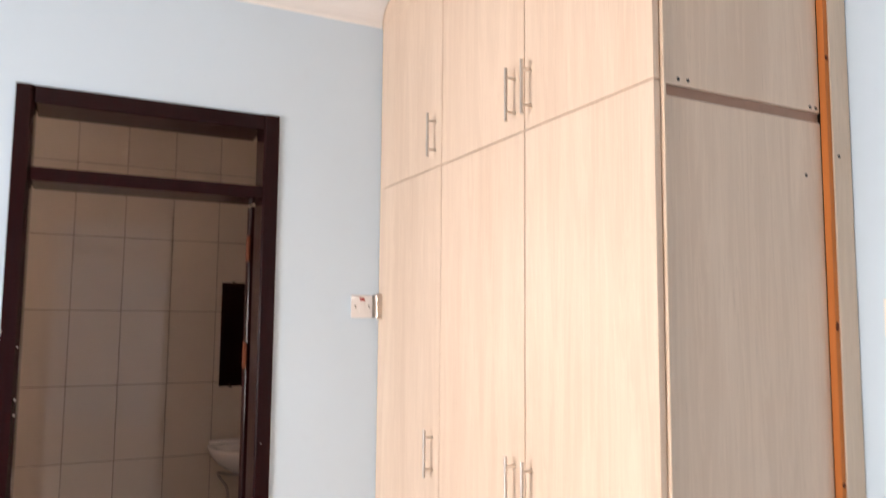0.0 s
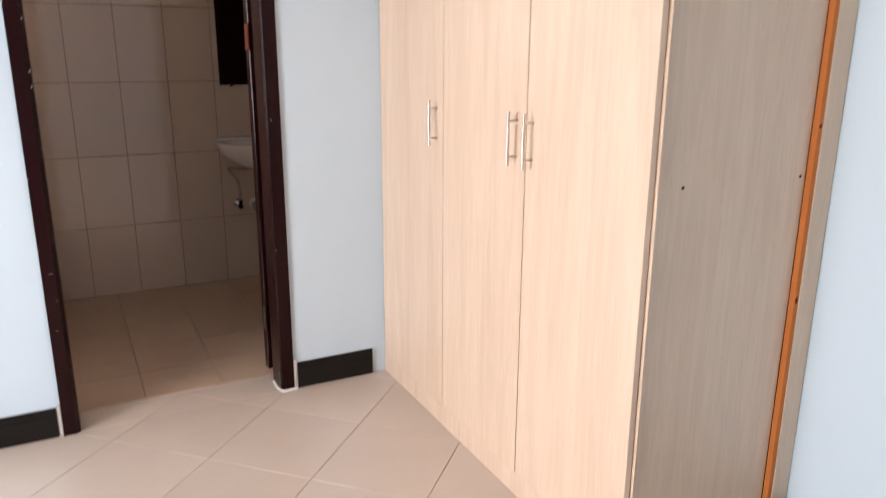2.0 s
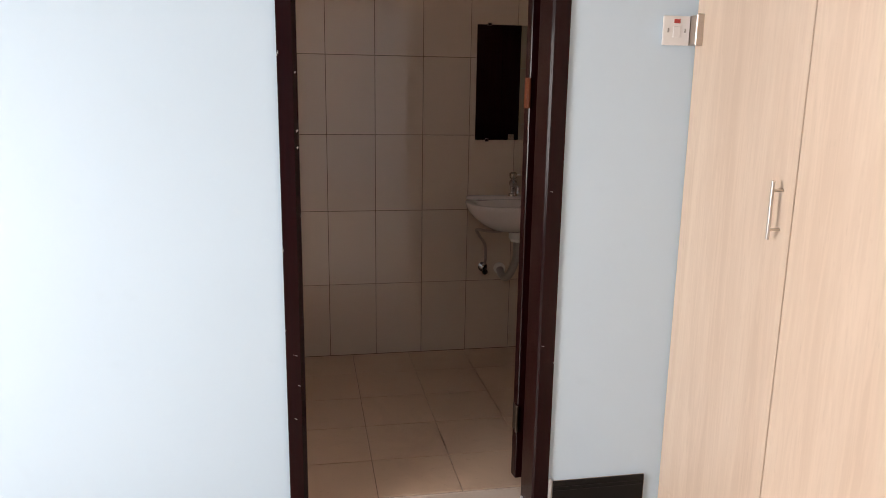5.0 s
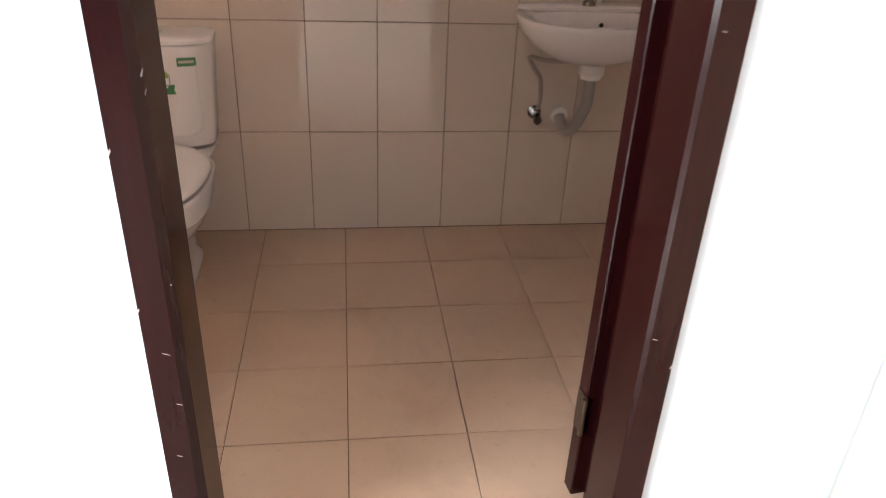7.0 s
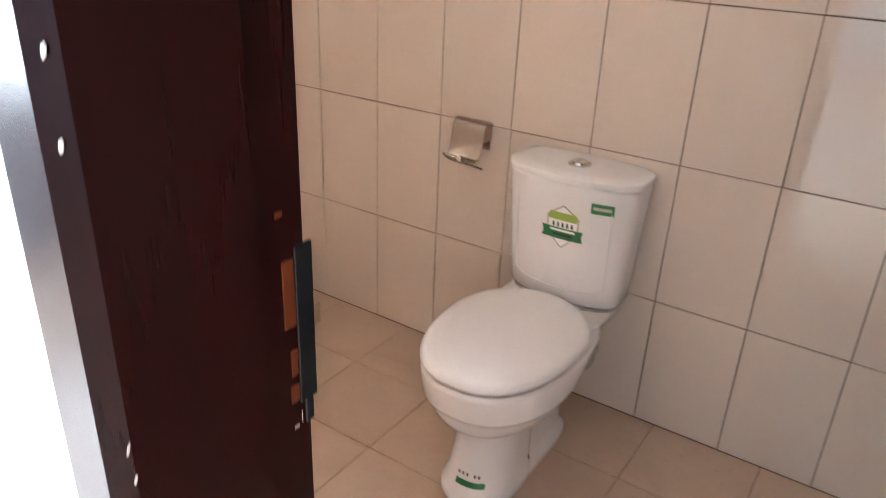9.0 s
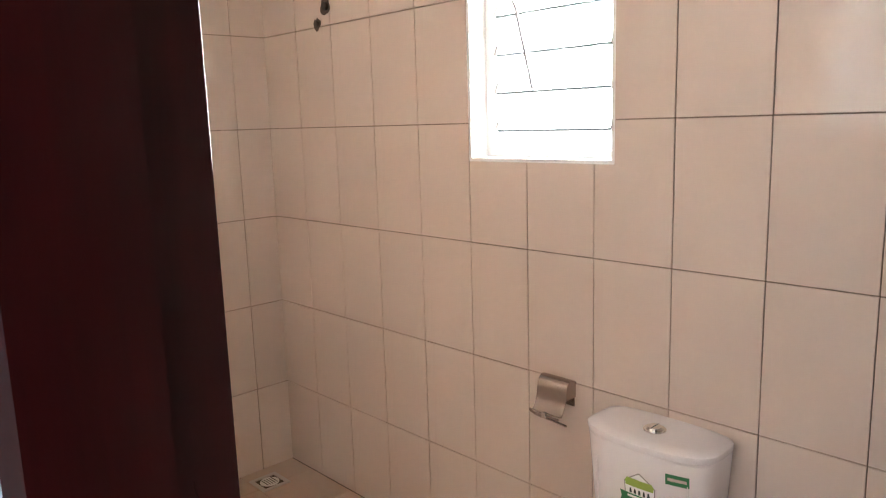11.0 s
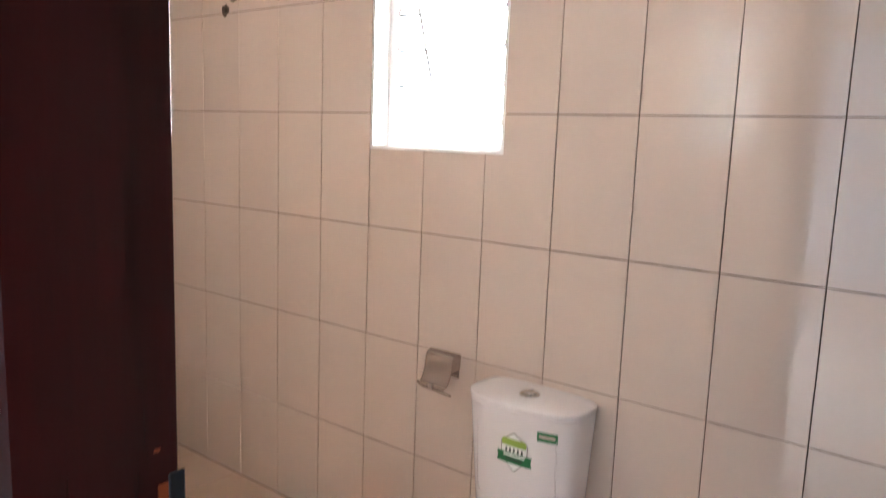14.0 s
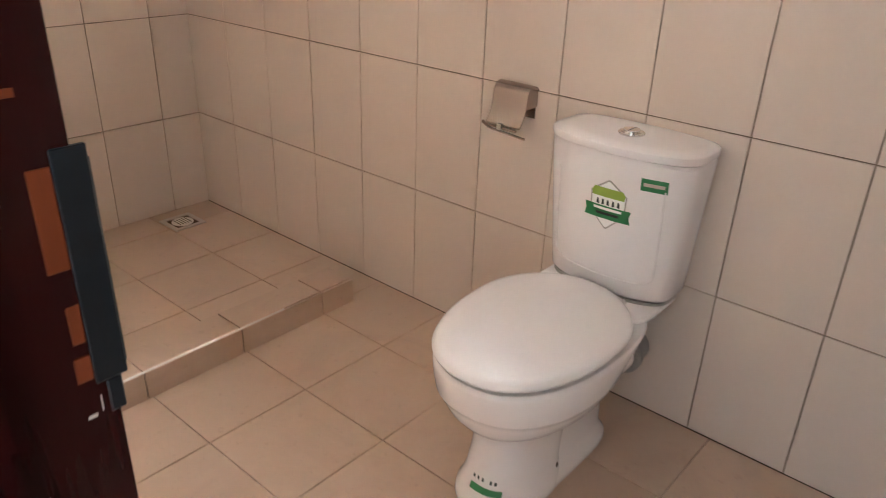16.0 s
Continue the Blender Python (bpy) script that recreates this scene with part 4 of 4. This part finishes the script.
# ---- shower kerb and drain ----
kerb = structure("shower_kerb", box(-2.250, -2.140, BATH_Y0, -0.165, -0.005, 0.078), GROUT, "low tan tiled shower kerb", "kerb")
ys = [-0.165, -0.30, -0.607, -0.914, -1.22, BATH_Y0]
for a, b in zip(ys, ys[1:]):
    part("tile", box(-2.1395, -2.131, b + 0.002, a - 0.002, 0.0, 0.084, 0.001), BATH_FLOOR_TILE, kerb)
    part("tile", box(-2.257, -2.142, b + 0.002, a - 0.002, 0.0785, 0.086, 0.001), BATH_FLOOR_TILE, kerb)
part("edge_trim", tube([(-2.136, BATH_Y0, 0.084), (-2.136, -0.45, 0.084)], 0.004, 8), STEEL, kerb, "thin steel edge trim")
drain = thing("floor_drain", "square steel floor drain with a round pale grate", "drain", (-3.118, -0.218, 0.0005))
bm = wall_with_hole(-0.068, 0.068, -0.068, 0.068, 0.0, 0.005, (-0.050, 0.050, -1, 1), "x")
add_box(bm, -0.050, 0.050, -0.068, -0.050, 0.0, 0.005)
add_box(bm, -0.050, 0.050, 0.050, 0.068, 0.0, 0.005)
part("frame", bm, STEEL, drain, "dull steel frame")
part("trough", box(-0.0495, 0.0495, -0.0495, 0.0495, 0.0, 0.0012), DARK_GAP, drain)
grate = cyl(0.044, 0.0035, pose(0, 0, 0.0035), 28, 0.001)
part("grate", grate, WHITE_PVC, drain, "round pale grate")
for k in range(5):
    part("slot", box(-0.030, 0.030, -0.026 + 0.012 * k, -0.022 + 0.012 * k, 0.0053, 0.0058), DARK_GAP, drain)

# ---- tiles ----
GAP = 0.0027


def tiled_wall(parent, us, vs, m, hole=None, thick=0.006):
    """Wall tiles between the joints us (across) and vs (up), lying in the plane that m gives; hole = (u0, u1, v0, v1) is left open."""
    shared = {}
    g = GAP / 2
    for u0, u1 in zip(us, us[1:]):
        for v0, v1 in zip(vs, vs[1:]):
            a, b, c, d = u0 + g, u1 - g, v0 + g, v1 - g
            polys = [[(a, c), (b, c), (b, d), (a, d)]]
            if hole:
                h0, h1, k0, k1 = hole
                if a < h1 and b > h0 and c < k1 and d > k0:
                    cl, cr, cb, ct = a < h0, b > h1, c < k0, d > k1
                    polys = []
                    if cr and ct and not cl and not cb:
                        polys = [[(h1, c), (b, c), (b, d), (a, d), (a, k1), (h1, k1)]]
                    elif cr and cb and not cl and not ct:
                        polys = [[(a, c), (b, c), (b, d), (h1, d), (h1, k0), (a, k0)]]
                    elif cl and ct and not cr and not cb:
                        polys = [[(a, c), (h0, c), (h0, k1), (b, k1), (b, d), (a, d)]]
                    elif cl and cb and not cr and not ct:
                        polys = [[(a, c), (b, c), (b, k0), (h0, k0), (h0, d), (a, d)]]
                    else:
                        if cl:
                            polys.append([(a, c), (h0, c), (h0, d), (a, d)])
                        if cr:
                            polys.append([(h1, c), (b, c), (b, d), (h1, d)])
                        if cb:
                            polys.append([(a, c), (b, c), (b, k0), (a, k0)])
                        if ct:
                            polys.append([(a, k1), (b, k1), (b, d), (a, d)])
            for p in polys:
                key = tuple((round(x - a, 4), round(y - c, 4)) for x, y in p)
                if key not in shared:
                    shared[key] = mesh_of("tile", prism([(x - a, y - c) for x, y in p], thick - 0.0004, 0.0012), WALL_TILE)
                ob = new("tile", shared[key])
                ob.parent = parent
                tilt = pose(0, 0, random.uniform(-0.0004, 0.0003), random.uniform(-0.12, 0.12), random.uniform(-0.12, 0.12))
                ob.matrix_world = m @ Matrix.Translation((a, c, thick)) @ tilt


def joints(start, end, first, step):
    out = [start]
    u = first
    while u < end - 0.02:
        if u > start + 0.02:
            out.append(u)
        u += step
    return out + [end]


ROWS = joints(0.0, 2.775, 0.4, 0.4)
FACE_BACK = Matrix(((1, 0, 0, 0), (0, 0, -1, 0), (0, 1, 0, 0), (0, 0, 0, 1)))
tiled_wall(wall_back, joints(BATH_X0, BATH_X1, -3.25, 0.25), ROWS, FACE_BACK, (WIN_X0, WIN_X1, WIN_Z0, WIN_Z1))
FACE_LEFT = Matrix(((0, 0, 1, BATH_X0), (1, 0, 0, 0), (0, 1, 0, 0), (0, 0, 0, 1)))
tiled_wall(wall_bl, joints(BATH_Y0, -0.006, -1.42, 0.25), ROWS, FACE_LEFT)
FACE_RIGHT = Matrix(((0, 0, -1, BATH_X1), (-1, 0, 0, 0), (0, 1, 0, 0), (0, 0, 0, 1)))
tiled_wall(wall_br, joints(0.006, -BATH_Y0, 0.25, 0.25), ROWS, FACE_RIGHT)
FACE_PART = Matrix(((-1, 0, 0, 0), (0, 0, 1, BATH_Y0), (0, 1, 0, 0), (0, 0, 0, 1)))
tiled_wall(partition, joints(-BATH_X1, -BATH_X0, -0.75, 0.25), ROWS, FACE_PART, (-DOOR_X1 - 0.001, -DOOR_X0 + 0.001, -1, DOOR_H))


def floor_tiles(parent, polys, material, thick=0.0055):
    shared = {}
    for p in polys:
        cx, cy = sum(q[0] for q in p) / len(p), sum(q[1] for q in p) / len(p)
        loc = [(x - cx, y - cy) for x, y in p]
        key = tuple((round(x, 3), round(y, 3)) for x, y in loc)
        if key not in shared:
            shared[key] = mesh_of("tile", prism(loc, thick, 0.0012), material)
        ob = new("tile", shared[key])
        ob.parent = parent
        ob.matrix_world = pose(cx, cy, random.uniform(-0.0006, 0), random.uniform(-0.06, 0.06), random.uniform(-0.06, 0.06))


g = 0.0013
xs = joints(BATH_X0, BATH_X1, -0.013 - 0.308 * 11, 0.308)
ysf = joints(BATH_Y0, -0.006, -0.29 - 0.305 * 3, 0.305)
floor_tiles(bath_floor, [[(a + g, c + g), (b - g, c + g), (b - g, d - g), (a + g, d - g)] for a, b in zip(xs, xs[1:]) for c, d in zip(ysf, ysf[1:])], BATH_FLOOR_TILE)

# diagonal bedroom tiles, 0.40 m, run into the doorway
DIAG = 0.567
polys = []
for i in range(-12, 13):
    for j in range(-12, 13):
        a0, b0 = -2.14 + DIAG * i, -2.55 + DIAG * j          # y - x and y + x at the joints
        c = 0.0012
        corners = []
        for da, db in ((c, c), (DIAG - c, c), (DIAG - c, DIAG - c), (c, DIAG - c)):
            A, B = a0 + da, b0 + db
            corners.append(((B - A) / 2, (A + B) / 2))
        p = clip_poly(corners, ROOM_X0, ROOM_X1, ROOM_Y0, ROOM_Y1 - 0.0005)
        if p:
            polys.append(p)
        p = clip_poly(corners, DOOR_X0 + FW, DOOR_X1 - FW, ROOM_Y1 + 0.0005, -1.493)
        if p:
            polys.append(p)


def area(p):
    return abs(sum(p[i][0] * p[(i + 1) % len(p)][1] - p[(i + 1) % len(p)][0] * p[i][1] for i in range(len(p)))) / 2


floor_tiles(bed_floor, [p for p in polys if area(p) > 0.0006], BED_FLOOR_TILE)
structure("threshold_line", box(DOOR_X0 + FW, DOOR_X1 - FW, -1.4925, -1.487, -0.006, 0.0012), PALE_GROUT, "pale grout line at the doorway", "threshold")
